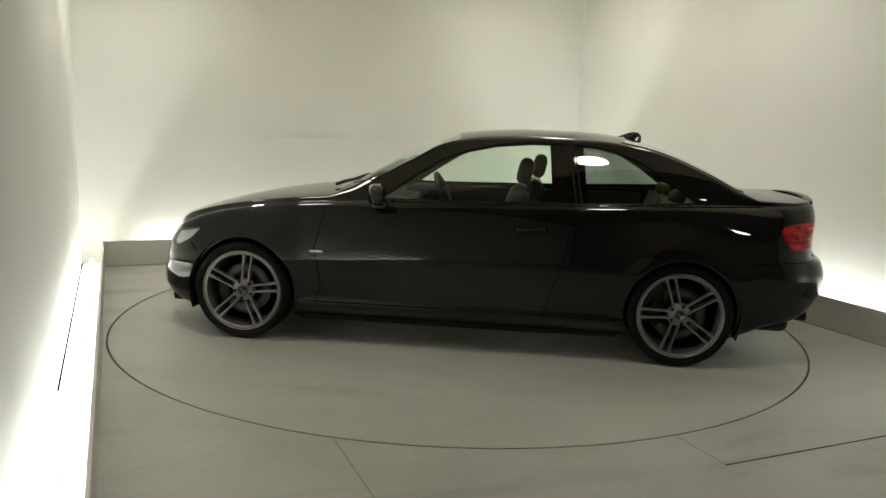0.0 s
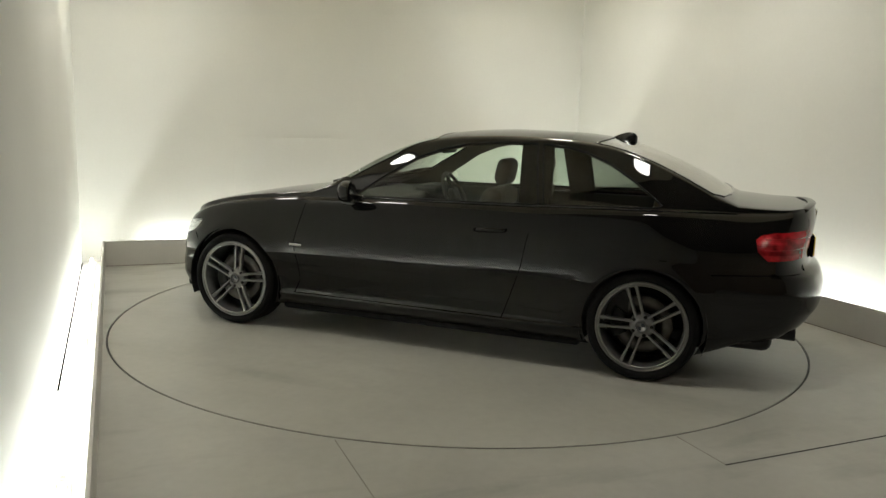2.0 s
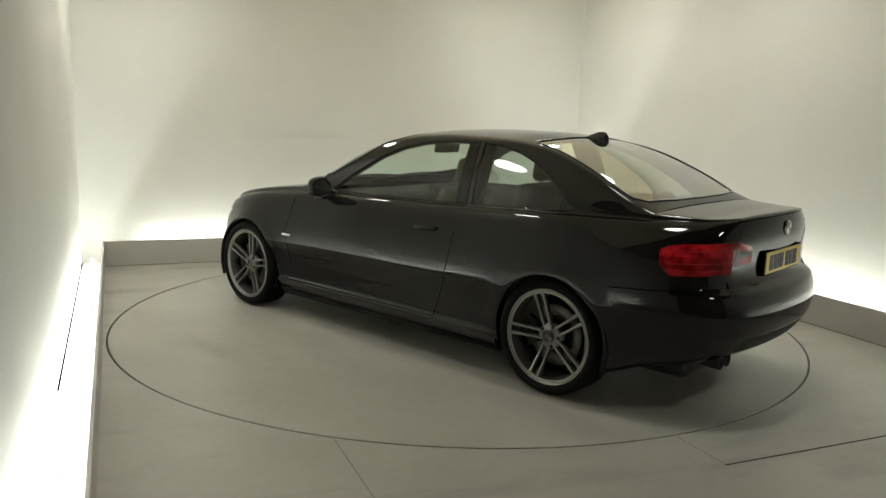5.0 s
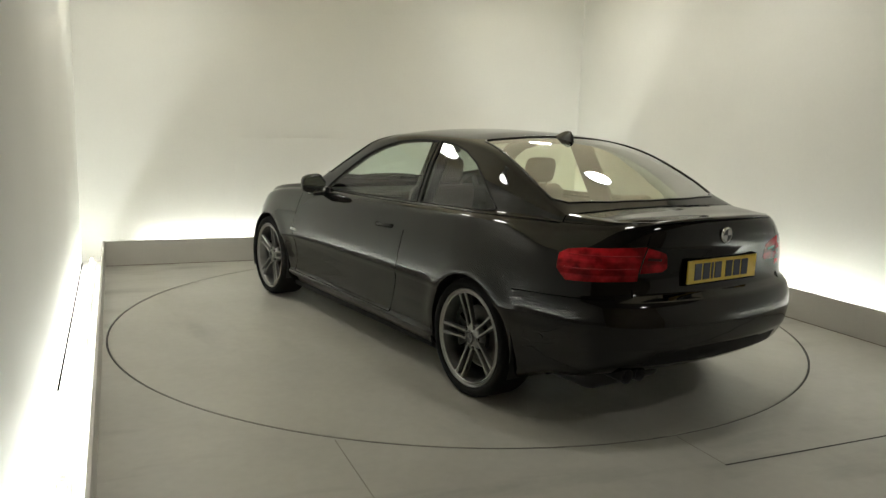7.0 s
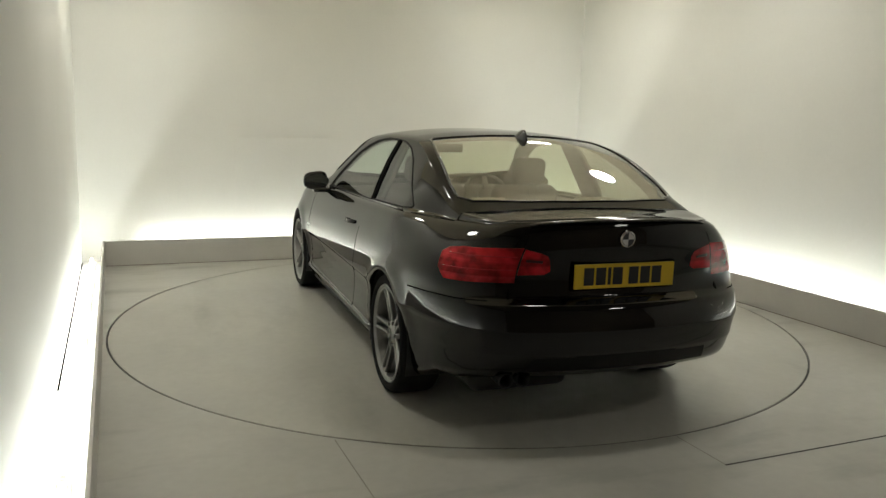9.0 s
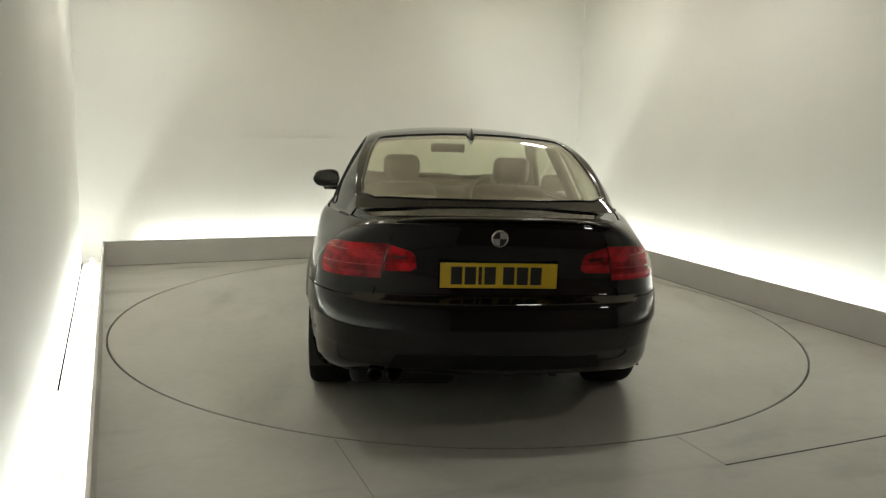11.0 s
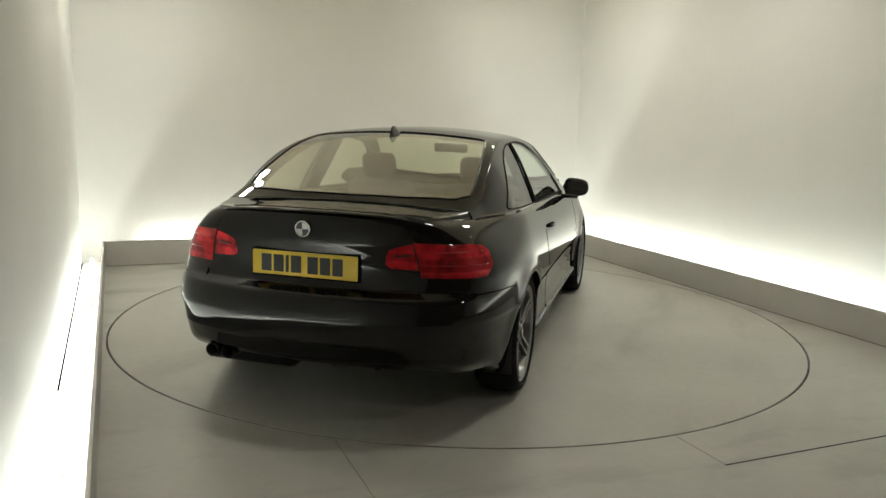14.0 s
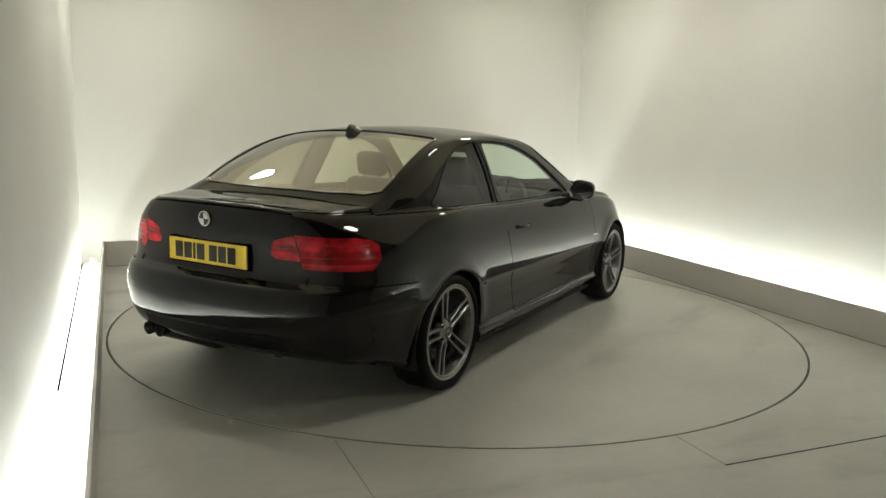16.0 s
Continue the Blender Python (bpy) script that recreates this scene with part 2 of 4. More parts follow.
def build_room():
    t = 0.12
    for name, lo, hi, mat, label in (
            ("wall_west", (LEFT - t, FRONT_W - t, -0.06), (LEFT, BACK + t, HIGH), WALL, "smooth white painted wall lit from a floor trough"),
            ("wall_north", (LEFT, BACK, -0.06), (RIGHT, BACK + t, HIGH), WALL, "smooth white painted wall with a faint flush panel"),
            ("wall_east", (RIGHT, FRONT_W - t, -0.06), (RIGHT + t, BACK + t, HIGH), WALL, "smooth white painted wall lit from a floor trough"),
            # Unseen closing wall; its colour keeps the car's reflections dark.
            ("wall_south", (LEFT, FRONT_W - t, -0.06), (RIGHT, FRONT_W, HIGH), BACKDROP, "plain unseen brown wall behind the camera, added to darken reflections"),
            ("ceiling", (LEFT - t, DARK_C, HIGH), (RIGHT + t, BACK + t, HIGH + t), CEILING, "plain pale matt ceiling with round lamps"),
            # South end in its own dark colour, as if no light reached it.
            ("ceiling_south", (LEFT - t, FRONT_W - t, HIGH), (RIGHT + t, DARK_C, HIGH + t), UNLIT_CEILING, "unseen matt ceiling end coloured dark as if unlit, with an added lamp"),
            ("trough_floor", (LEFT, FRONT_W, -0.20), (RIGHT, BACK, -0.055), TROUGH, "white floor of the light trough")):
        tagged(room_box(name, lo, hi, mat), label, name.split("_")[0], kind="structure")
    # flush access panel in the far wall
    ob = room_box("trim_panel", (-1.22, BACK - 0.006, 0.30), (1.05, BACK, 1.215), WALL, 0.002)
    tagged(ob, "flush white access panel in the wall", "wall panel", kind="structure")
    ob = room_box("trim_joint", (LEFT, -0.9, -0.05), (LEFT + 0.012, BACK - 0.02, -0.004), GAP)
    tagged(ob, "dark joint at the foot of the wall", "joint", kind="structure")
    for lo, hi in (((LEFT, FRONT_W), (LEFT + 0.012, -0.9)), ((LEFT + 0.012, FRONT_W), (KL - KERB_T, BACK)), ((KL - KERB_T, KB + KERB_T), (KR + KERB_T, BACK)), ((KR + KERB_T, FRONT_W), (RIGHT, BACK))):
        ob = room_box("trough_bed", (*lo, -0.05), (*hi, 0.0), TROUGH)
        tagged(ob, "white bed of the light trough", "floor", kind="structure")
    # kerbs
    for name, lo, hi in (("kerb_west", (KL - KERB_T, FRONT_W, -0.05), (KL, KB + KERB_T, KERB_H)),
                         ("kerb_north", (KL, KB, -0.05), (KR, KB + KERB_T, KERB_H)),
                         ("kerb_east", (KR, FRONT_W, -0.05), (KR + KERB_T, KB + KERB_T, KERB_H))):
        tagged(room_box(name, lo, hi, KERB, 0.003), "grey painted kerb board round the platform", "kerb", kind="structure")
    # platform with a round opening for the turntable
    bm = bmesh.new()
    hole = DISC_R - 0.001
    lo, hi = (KL, FRONT_W), (KR, KB)
    angles = sorted([2 * math.pi * k / 180 for k in range(180)] + [math.atan2(y, x) % (2 * math.pi) for x in (lo[0], hi[0]) for y in (lo[1], hi[1])])
    inner, outer, foot = [], [], []
    for a in angles:
        c, s = math.cos(a), math.sin(a)
        reach = min((hi[0] if c > 0 else lo[0]) / c if abs(c) > 1e-6 else 99, (hi[1] if s > 0 else lo[1]) / s if abs(s) > 1e-6 else 99)
        inner.append(bm.verts.new((hole * c, hole * s, 0)))
        outer.append(bm.verts.new((reach * c, reach * s, 0)))
        foot.append(bm.verts.new((hole * c, hole * s, -0.05)))
    n = len(angles)
    for k in range(n):
        j = (k + 1) % n
        bm.faces.new((inner[k], outer[k], outer[j], inner[j]))
        bm.faces.new((foot[k], inner[k], inner[j], foot[j]))
    ob = part("floor", bm, FLOOR, smooth=False)
    ob.matrix_world = R_ROOM
    tagged(ob, "worn grey painted platform floor with fine joints", "floor", kind="structure")
    ob = room_box("floor_base", (KL, FRONT_W, -0.054), (KR, KB, -0.045), JOINT)
    tagged(ob, "dark bed under the platform floor", "floor", kind="structure")
    for lo, hi in (((KR - 0.007, FRONT_W), (KR, KB)), ((KL, KB - 0.006), (KR - 0.007, KB))):
        ob = room_box("trim_seal", (*lo, 0.0), (*hi, 0.003), SEAL)
        tagged(ob, "dirty brown seal along the kerb foot", "joint", kind="structure")
    for lo, hi, mat in (((-1.464, -6.0, 0.0), (-1.459, -1.96, 0.0012), FAINT), ((0.068, -2.76, 0.0), (0.073, -2.44, 0.0012), FAINT),
                        ((0.068, -2.768, 0.0), (KR, -2.760, 0.0015), JOINT)):
        ob = room_box("floor_joint", lo, hi, mat)
        tagged(ob, "thin filled joint between floor panels", "joint", kind="structure")


def build_turntable():
    deck = new("turntable")
    n = 180
    bm = bmesh.new()
    rings = []
    for r, z in ((DISC_R - 0.018, -0.04), (DISC_R - 0.014, -0.002), (DISC_R - 0.016, 0.0)):
        rings.append([bm.verts.new((r * math.cos(2 * math.pi * k / n), r * math.sin(2 * math.pi * k / n), z)) for k in range(n)])
    for a, b in zip(rings, rings[1:]):
        for k in range(n):
            bm.faces.new((a[k], a[(k + 1) % n], b[(k + 1) % n], b[k]))
    bm.faces.new(rings[-1])
    part("deck", bm, DISC, deck, "grey painted round deck", smooth=False)
    bm = bmesh.new()
    rings = []
    for r, z in ((DISC_R - 0.0135, -0.04), (DISC_R - 0.0135, -0.004), (DISC_R - 0.006, -0.004), (DISC_R - 0.006, -0.04)):
        rings.append([bm.verts.new((r * math.cos(2 * math.pi * k / n), r * math.sin(2 * math.pi * k / n), z)) for k in range(n)])
    for a, b in zip(rings, rings[1:]):
        for k in range(n):
            bm.faces.new((a[k], b[k], b[(k + 1) % n], a[(k + 1) % n]))
    part("edge_ring", bm, EDGE, deck, "dark steel edge ring", smooth=False)
    return tagged(deck, "round grey painted vehicle turntable flush with the floor", "turntable")


def build_tubes():
    """Fluorescent battens laid end to end in the troughs."""
    bm = bmesh.new()
    rings = lathe(bm, [(0.013, -0.56), (0.013, 0.56)], 12)
    capped(bm, rings[0])
    capped(bm, rings[1], True)
    mid = (LEFT + KL - KERB_T) / 2
    midr = (RIGHT + KR + KERB_T) / 2
    midb = (BACK + KB + KERB_T) / 2
    places = [(mid, 2.05 - 1.2 * k, 0) for k in range(5)] + [(midr, 1.75 - 1.2 * k, 0) for k in range(5)] + [(-1.5 + 1.2 * k, midb, 90) for k in range(4)]
    first = None
    for x, y, turn in places:
        m = R_ROOM @ pose(x, y, 0.062, 0, 0, turn)
        if first is None:
            first = new("fluorescent_batten")
            tube = part("tube", bm, TUBE, first, "glowing white glass tube")
            body = bmesh.new()
            box(body, (-0.025, -0.58, -0.062), (0.025, 0.58, -0.025), None, 0.004)
            part("housing", body, WHITE, first, "white metal batten housing", smooth=False)
            for e in (-1, 1):
                cap = bmesh.new()
                box(cap, (-0.012, e * 0.575 - 0.012, -0.03), (0.012, e * 0.575 + 0.012, 0.016), None, 0.003)
                part("end_cap", cap, WHITE, first, smooth=False)
            tagged(first, "white fluorescent batten lying in the light trough", "light", "trough lights")
            first.matrix_basis = m
        else:
            copy_thing(first, m)


def build_ceiling_lamps():
    first = None
    # The last lamp, near the south wall, is added to brighten the front floor.
    for x, y in ((-2.05, 1.5), (1.75, 1.5), (-2.05, -0.35), (1.75, -0.35), (0.0, -2.1), (1.4, -4.6)):
        m = R_ROOM @ pose(x, y, HIGH)
        if first is None:
            first = new("ceiling_lamp")
            bm = bmesh.new()
            rings = lathe(bm, [(0.20, 0.0), (0.205, 0.03), (0.195, 0.05), (0.18, 0.05), (0.178, 0.042)], 40, pose(0, 0, 0, -90))
            part("rim", bm, WHITE, first)
            bm = bmesh.new()
            rings = lathe(bm, [(0.178, 0.03), (0.176, 0.043)], 40, pose(0, 0, 0, -90))
            capped(bm, rings[1])
            part("diffuser", bm, LAMP, first, "glowing opal diffuser", smooth=False)
            tagged(first, "round white opal ceiling lamp", "ceiling light", "ceiling lamps")
            first.matrix_basis = m
        else:
            copy_thing(first, m)


# ---- the car: x forward, y to its left, origin on the floor between the axles ----
AXLE, TYRE_R, HUB_Z = 1.38, 0.318, 0.318
PLAN = [(2.20, 0), (2.185, 0.22), (2.12, 0.42), (2.02, 0.60), (1.89, 0.73), (1.70, 0.822), (1.38, 0.876), (0.9, 0.872), (0.3, 0.873), (-0.4, 0.878),
        (-0.95, 0.886), (-1.38, 0.893), (-1.72, 0.875), (-1.95, 0.835), (-2.10, 0.775), (-2.21, 0.69), (-2.285, 0.56), (-2.33, 0.38), (-2.355, 0.19), (-2.362, 0)]
# height on the flank, inset, setback at the nose, setback at the tail
LEVELS = [(0.17, 0.085, 0.10, 0.150), (0.20, 0.048, 0.05, 0.118), (0.245, 0.016, 0.02, 0.086), (0.262, 0.011, 0.01, 0.077), (0.285, 0.025, 0.0, 0.067), (0.32, 0.027, 0.0, 0.054), (0.40, 0.027, 0.0, 0.028), (0.445, 0.024, 0.008, 0.014), (0.462, 0.0225, 0.012, 0.010),
          (0.48, 0.021, 0.015, 0.0065), (0.52, 0.013, 0.025, 0.001), (0.543, 0.003, 0.03, 0.0), (0.552, 0.0, 0.03, 0.0015), (0.575, 0.0003, 0.03, 0.0045), (0.61, 0.0019, 0.03, 0.0150), (0.640, 0.0043, 0.032, 0.030), (0.655, 0.0058, 0.036, 0.058),
          (0.675, 0.0082, 0.04, 0.090), (0.73, 0.0165, 0.045, 0.097), (0.79, 0.029, 0.055, 0.090), (0.85, 0.045, 0.07, 0.080), (0.89, 0.058, 0.085, 0.083), (0.915, 0.071, 0.10, 0.090), (0.93, 0.092, 0.12, 0.105)]
LOWER = curve([(0.17, 0.085), (0.20, 0.052), (0.26, 0.033), (0.32, 0.028), (0.40, 0.027)])
INSET = curve([(l[0], l[1]) for l in LEVELS])
NOSE = curve([(l[0], l[2]) for l in LEVELS])
TAIL = curve([(l[0], l[3]) for l in LEVELS])
SHOULDER = curve([(2.20, 0.60), (2.1, 0.645), (2.0, 0.697), (1.9, 0.74), (1.7, 0.80), (1.5, 0.842), (1.2, 0.882), (0.9, 0.908), (0.6, 0.922), (0.3, 0.932), (-0.6, 0.950),
                  (-1.2, 0.968), (-1.75, 0.977), (-2.1, 0.986), (-2.2, 0.995), (-2.37, 1.020)])
BONNET = curve([(2.20, 0.60), (2.1, 0.665), (2.0, 0.735), (1.9, 0.785), (1.6, 0.868), (1.38, 0.908), (1.0, 0.955), (0.84, 0.972)])
BOOT = curve([(-1.84, 1.036), (-1.95, 1.024), (-2.10, 1.013), (-2.20, 1.014), (-2.37, 1.023)])
ROOF = curve([(0.84, 0.972), (0.80, 0.995), (0.52, 1.168), (0.29, 1.290), (0.11, 1.352), (-0.16, 1.389), (-0.42, 1.399), (-0.80, 1.392), (-1.04, 1.369),
              (-1.20, 1.336), (-1.476, 1.232), (-1.70, 1.122), (-1.80, 1.060), (-1.84, 1.036)])



def plan_curve():
    """Arc length along the half outline, and a look-up of place and outward normal."""
    pts = [Vector((x, y)) for x, y in PLAN]
    ext = [Vector((pts[1].x, -pts[1].y))] + pts + [Vector((pts[-2].x, -pts[-2].y))]
    fine = []
    for i in range(1, len(ext) - 2):
        a, b, c, d = ext[i - 1:i + 3]
        for k in range(48):
            t = k / 48
            fine.append(0.5 * (2 * b + (c - a) * t + (2 * a - 5 * b + 4 * c - d) * t * t + (3 * b - a - 3 * c + d) * t ** 3))
    fine.append(pts[-1])
    s = [0.0]
    for p, r in zip(fine, fine[1:]):
        s.append(s[-1] + (r - p).length)
    S = np.array(s)
    X, Y = np.array([p.x for p in fine]), np.array([p.y for p in fine])
    TX, TY = np.gradient(X, S), np.gradient(Y, S)
    return S, X, Y, TX, TY


S_, X_, Y_, TX_, TY_ = plan_curve()
LENGTH = float(S_[-1])


def at_x(x):
    """Arc length where the outline has this x."""
    return float(np.interp(-x, -X_, S_))


def at_front(y):
    i = int(np.argmax(Y_ > 0.84))
    return float(np.interp(y, Y_[:i], S_[:i]))


def at_rear(y):
    i = len(Y_) - int(np.argmax(Y_[::-1] > 0.84))
    return float(np.interp(y, Y_[i:][::-1], S_[i:][::-1]))


def height(s, v):
    top = SHOULDER(float(np.interp(s, S_, X_)))
    low = 0.32 if top < 0.93 else 0.62
    return v if v < low else low + (v - low) * (top - low) / (0.93 - low)


def level(s, z):
    top = SHOULDER(float(np.interp(s, S_, X_)))
    low = 0.32 if top < 0.93 else 0.62
    return z if z < low else low + (z - low) * (0.93 - low) / (top - low)


def skin(s, v):
    """The body's flank: arc length and level to a place."""
    x, y = float(np.interp(s, S_, X_)), float(np.interp(s, S_, Y_))
    tx, ty = float(np.interp(s, S_, TX_)), float(np.interp(s, S_, TY_))
    k = math.hypot(tx, ty)
    nx, ny = ty / k, -tx / k
    side = max(ny, 0.0)
    if nx > 0:
        x -= NOSE(v) * nx ** 0.7
    else:
        x += TAIL(v) * (-nx)
    tuck_in = INSET(v)
    if v < 0.40 and abs(x) > 0.98:
        tuck_in += (LOWER(v) - tuck_in) * min(1.0, (abs(x) - 0.98) / 0.12)
    y -= tuck_in * side
    z = height(s, v)
    if 0.28 < z < 0.85 and side > 0.5:
        d = math.hypot(abs(x) - AXLE, z - HUB_Z)
        y += 0.013 * math.exp(-((d - 0.36) / 0.055) ** 2) * min(1.0, (z - 0.28) / 0.1)
    if x < -1.3:
        back = min(1.0, (-1.3 - x) / 0.75)
        back = back * back * (3 - 2 * back)
        rise = max(0.0, (v - 0.70) / 0.23)
        y *= 1 - 0.145 * back * rise ** 2.2
        tuck = min(1.0, max(0.0, (-1.66 - x) / 0.25))
        z += max(0.0, (0.44 - v) / 0.27) * (0.085 + 0.045 * max(0.0, -nx)) * tuck
    return Vector((x, max(y, 0.0) if s not in (0.0, LENGTH) else 0.0, z))


def S(x, z):
    s = at_x(x)
    return (s, level(s, z))


def R(y, z):
    s = at_rear(y)
    return (s, level(s, z))


def F(y, z):
    s = at_front(y)
    return (s, level(s, z))


def arch(x, r, n=22):
    return [S(x + r * math.cos(a), max(HUB_Z + r * math.sin(a), 0.10)) for a in [math.pi * (-0.28 + 1.56 * k / n) for k in range(n + 1)]]


TAIL_OUTER = [R(0.53, 0.746), R(0.53, 0.903), R(0.66, 0.898), S(-2.08, 0.890), S(-2.0, 0.878), S(-1.965, 0.855), S(-1.985, 0.79), S(-2.05, 0.742)]
TAIL_INNER = [R(0.522, 0.780), R(0.40, 0.784), R(0.376, 0.800), R(0.388, 0.845), R(0.405, 0.868), R(0.44, 0.880), R(0.522, 0.898)]
HEAD = [S(1.70, 0.712), S(1.78, 0.632), F(0.70, 0.565), F(0.42, 0.560), F(0.36, 0.60), F(0.42, 0.645), F(0.66, 0.672)]
DIFFUSER = [R(0.50, 0.255), R(0.46, 0.40), R(0.0, 0.42), (LENGTH + 0.01, level(LENGTH, 0.42)), (LENGTH + 0.01, 0.255)]
DOOR = [S(0.90, 0.275), S(0.86, 0.36), S(0.90, 0.62), S(0.83, 0.905), (at_x(0.83), 0.94), (at_x(-0.66), 0.94), S(-0.69, 0.80), S(-0.66, 0.60), S(-0.58, 0.36), S(-0.55, 0.275)]
ARCH_F, ARCH_R = arch(AXLE, 0.352), arch(-AXLE, 0.342)
ROWS = [0.17, 0.185, 0.20, 0.22, 0.245, 0.254, 0.262, 0.272, 0.285, 0.30, 0.32, 0.36, 0.40, 0.43, 0.445, 0.454, 0.462, 0.47, 0.48, 0.50, 0.52, 0.533, 0.543, 0.548, 0.552, 0.558, 0.565, 0.575, 0.59, 0.61, 0.63, 0.642, 0.65, 0.658, 0.666, 0.675, 0.70, 0.73, 0.76, 0.79, 0.82, 0.85, 0.87, 0.89, 0.903, 0.915, 0.924, 0.93]


def flank_regions():
    """The half flank drawn flat, scored along the shut lines and sorted into body parts."""
    bm = bmesh.new()
    n = 170
    grid = [[bm.verts.new((LENGTH * i / n, v, 0)) for v in ROWS] for i in range(n + 1)]
    for i in range(n):
        for k in range(len(ROWS) - 1):
            bm.faces.new((grid[i][k], grid[i + 1][k], grid[i + 1][k + 1], grid[i][k + 1]))
    for path in (TAIL_OUTER, TAIL_INNER, HEAD, ARCH_F, ARCH_R, DOOR):
        score(bm, path, True, 0, 1)
    for path in ([R(0.58, 0.64), R(0.56, 0.72), R(0.535, 0.95)], [R(0.50, 0.255), R(0.46, 0.40), R(0.30, 0.415), R(0.0, 0.42)],
                 [S(-1.66, 0.60), S(-1.75, 0.655), S(-2.02, 0.668)], [S(1.72, 0.52), S(1.80, 0.632)], [(0, 0.62), S(1.80, 0.632)],
                 [S(1.03, 0.275), S(-1.05, 0.275)]):
        score(bm, path, False, 0, 1)
    sorted_faces = {}
    for f in bm.faces:
        c = f.calc_center_median()
        s, v = c.x, c.y
        x = float(np.interp(s, S_, X_))
        y = float(np.interp(s, S_, Y_))
        if inside(ARCH_F, s, v) or inside(ARCH_R, s, v):
            continue
        if inside(TAIL_OUTER, s, v):
            key = "tail_lamp"
        elif inside(TAIL_INNER, s, v):
            key = "boot_lamp"
        elif inside(HEAD, s, v):
            key = "headlamp"
        elif inside(DIFFUSER, s, v):
            key = "rear_diffuser"
        elif x < -1.66 and v < 0.655:
            key = "rear_bumper"
        elif x < -2.10 and y < 0.555 and v >= 0.655:
            key = "boot_lid"
        elif x > 1.70 and v < level(s, 0.62 if y < 0.5 else 0.632):
            key = "front_bumper"
        elif inside(DOOR, s, v):
            key = "door"
        elif -1.15 < x < 1.15 and v < 0.275:
            key = "sill"
        elif x > 0.5:
            key = "front_wing"
        else:
            key = "rear_quarter"
        sorted_faces.setdefault(key, []).append([(w.co.x, w.co.y) for w in f.verts])
    bm.free()
    return sorted_faces


def skin_normal(s, v):
    a, b = skin(max(s - 0.02, 0.0), v), skin(min(s + 0.02, LENGTH), v)
    c, d = skin(s, max(v - 0.003, 0.17)), skin(s, min(v + 0.003, 0.93))
    return (b - a).cross(d - c).normalized()


def shell(faces, sides, lip=0.0, sink=0.0, offset=0.0):
    """Body faces from the flat drawing, on the left (1), the right (-1) or both, with rolled-in edges."""
    bm = bmesh.new()
    guide = []
    for side in sides:
        seen = {}
        for f in faces:
            ring = []
            for s, v in f:
                key = (round(s, 5), round(v, 5))
                if key not in seen:
                    p = skin(s, v)
                    seen[key] = bm.verts.new((p.x, p.y * side, p.z))
                    q = skin_normal(s, v)
                    guide.append((Vector((p.x, p.y * side, p.z)), Vector((q.x, q.y * side, q.z))))
                if seen[key] not in ring:
                    ring.append(seen[key])
            if len(ring) > 2:
                try:
                    bm.faces.new(ring if side > 0 else ring[::-1])
                except ValueError:
                    pass
    bmesh.ops.remove_doubles(bm, verts=bm.verts, dist=0.0006)
    return rolled(bm, lip, sink, offset), guide, lip > 0


def rolled(bm, lip=0.004, sink=0.006, offset=0.0):
    """Roll the open edges inwards, so that shut lines show as narrow grooves."""
    bm.normal_update()
    if offset:
        moved = [(v, v.co + v.normal * offset) for v in bm.verts]
        for v, co in moved:
            v.co = co
    if lip:
        bmesh.ops.inset_region(bm, faces=bm.faces[:], thickness=lip, use_boundary=True, use_even_offset=False)
        bm.normal_update()
        rim = [v for v in bm.verts if v.is_boundary]
        moved = [(v, v.co - v.normal * sink) for v in rim]
        for v, co in moved:
            v.co = co
    return bm


def top_section(e, zc):
    """Half section from the shoulder point e to the crown at height zc."""
    zb = e.z
    rise = max(zc - zb, 0.003)
    drop = min(0.062, 0.42 * rise)
    zr = zc - drop
    lean = 0.50
    full = min(1, rise / 0.3)
    base = e.y - (0.008 + 0.03 * min(1, max(0, (-0.7 - e.x) / 0.7)) * min(1, rise / 0.15)) * min(1, e.y / 0.5)
    yr = max(base - lean * (zr - zb), 0.0)
    pts = [Vector((e.y, zb)), Vector((base + 0.004 * min(1, e.y / 0.5), zb + 0.04 * rise))]
    tight = min(1.0, max(0.0, (-0.55 - e.x) / 0.5))
    for t in (0.33, 0.66, 0.93 + 0.04 * tight):
        pts.append(Vector((base + (yr - base) * t + 0.022 * math.sin(math.pi * t) * full, zb + (zr - zb) * t)))
    pts.append(Vector((max(yr - 0.01 + 0.004 * tight, 0.0), zr + (0.012 - 0.002 * tight) * full)))
    for t in (0.80 + 0.12 * tight, 0.55, 0.28, 0.0):
        pts.append(Vector((yr * t, zc - drop * 0.80 * t ** 2.2)))
    for _ in range(2):
        cut = [pts[0]]
        for a, b in zip(pts, pts[1:]):
            cut += [a * 0.75 + b * 0.25, a * 0.25 + b * 0.75]
        cut.append(pts[-1])
        pts = cut
    return pts


def cabin_section(x):
    """Half section of the cabin, found where the shoulder line has this x."""
    s = at_x(x)
    return top_section(skin(s, 0.93), ROOF(x))


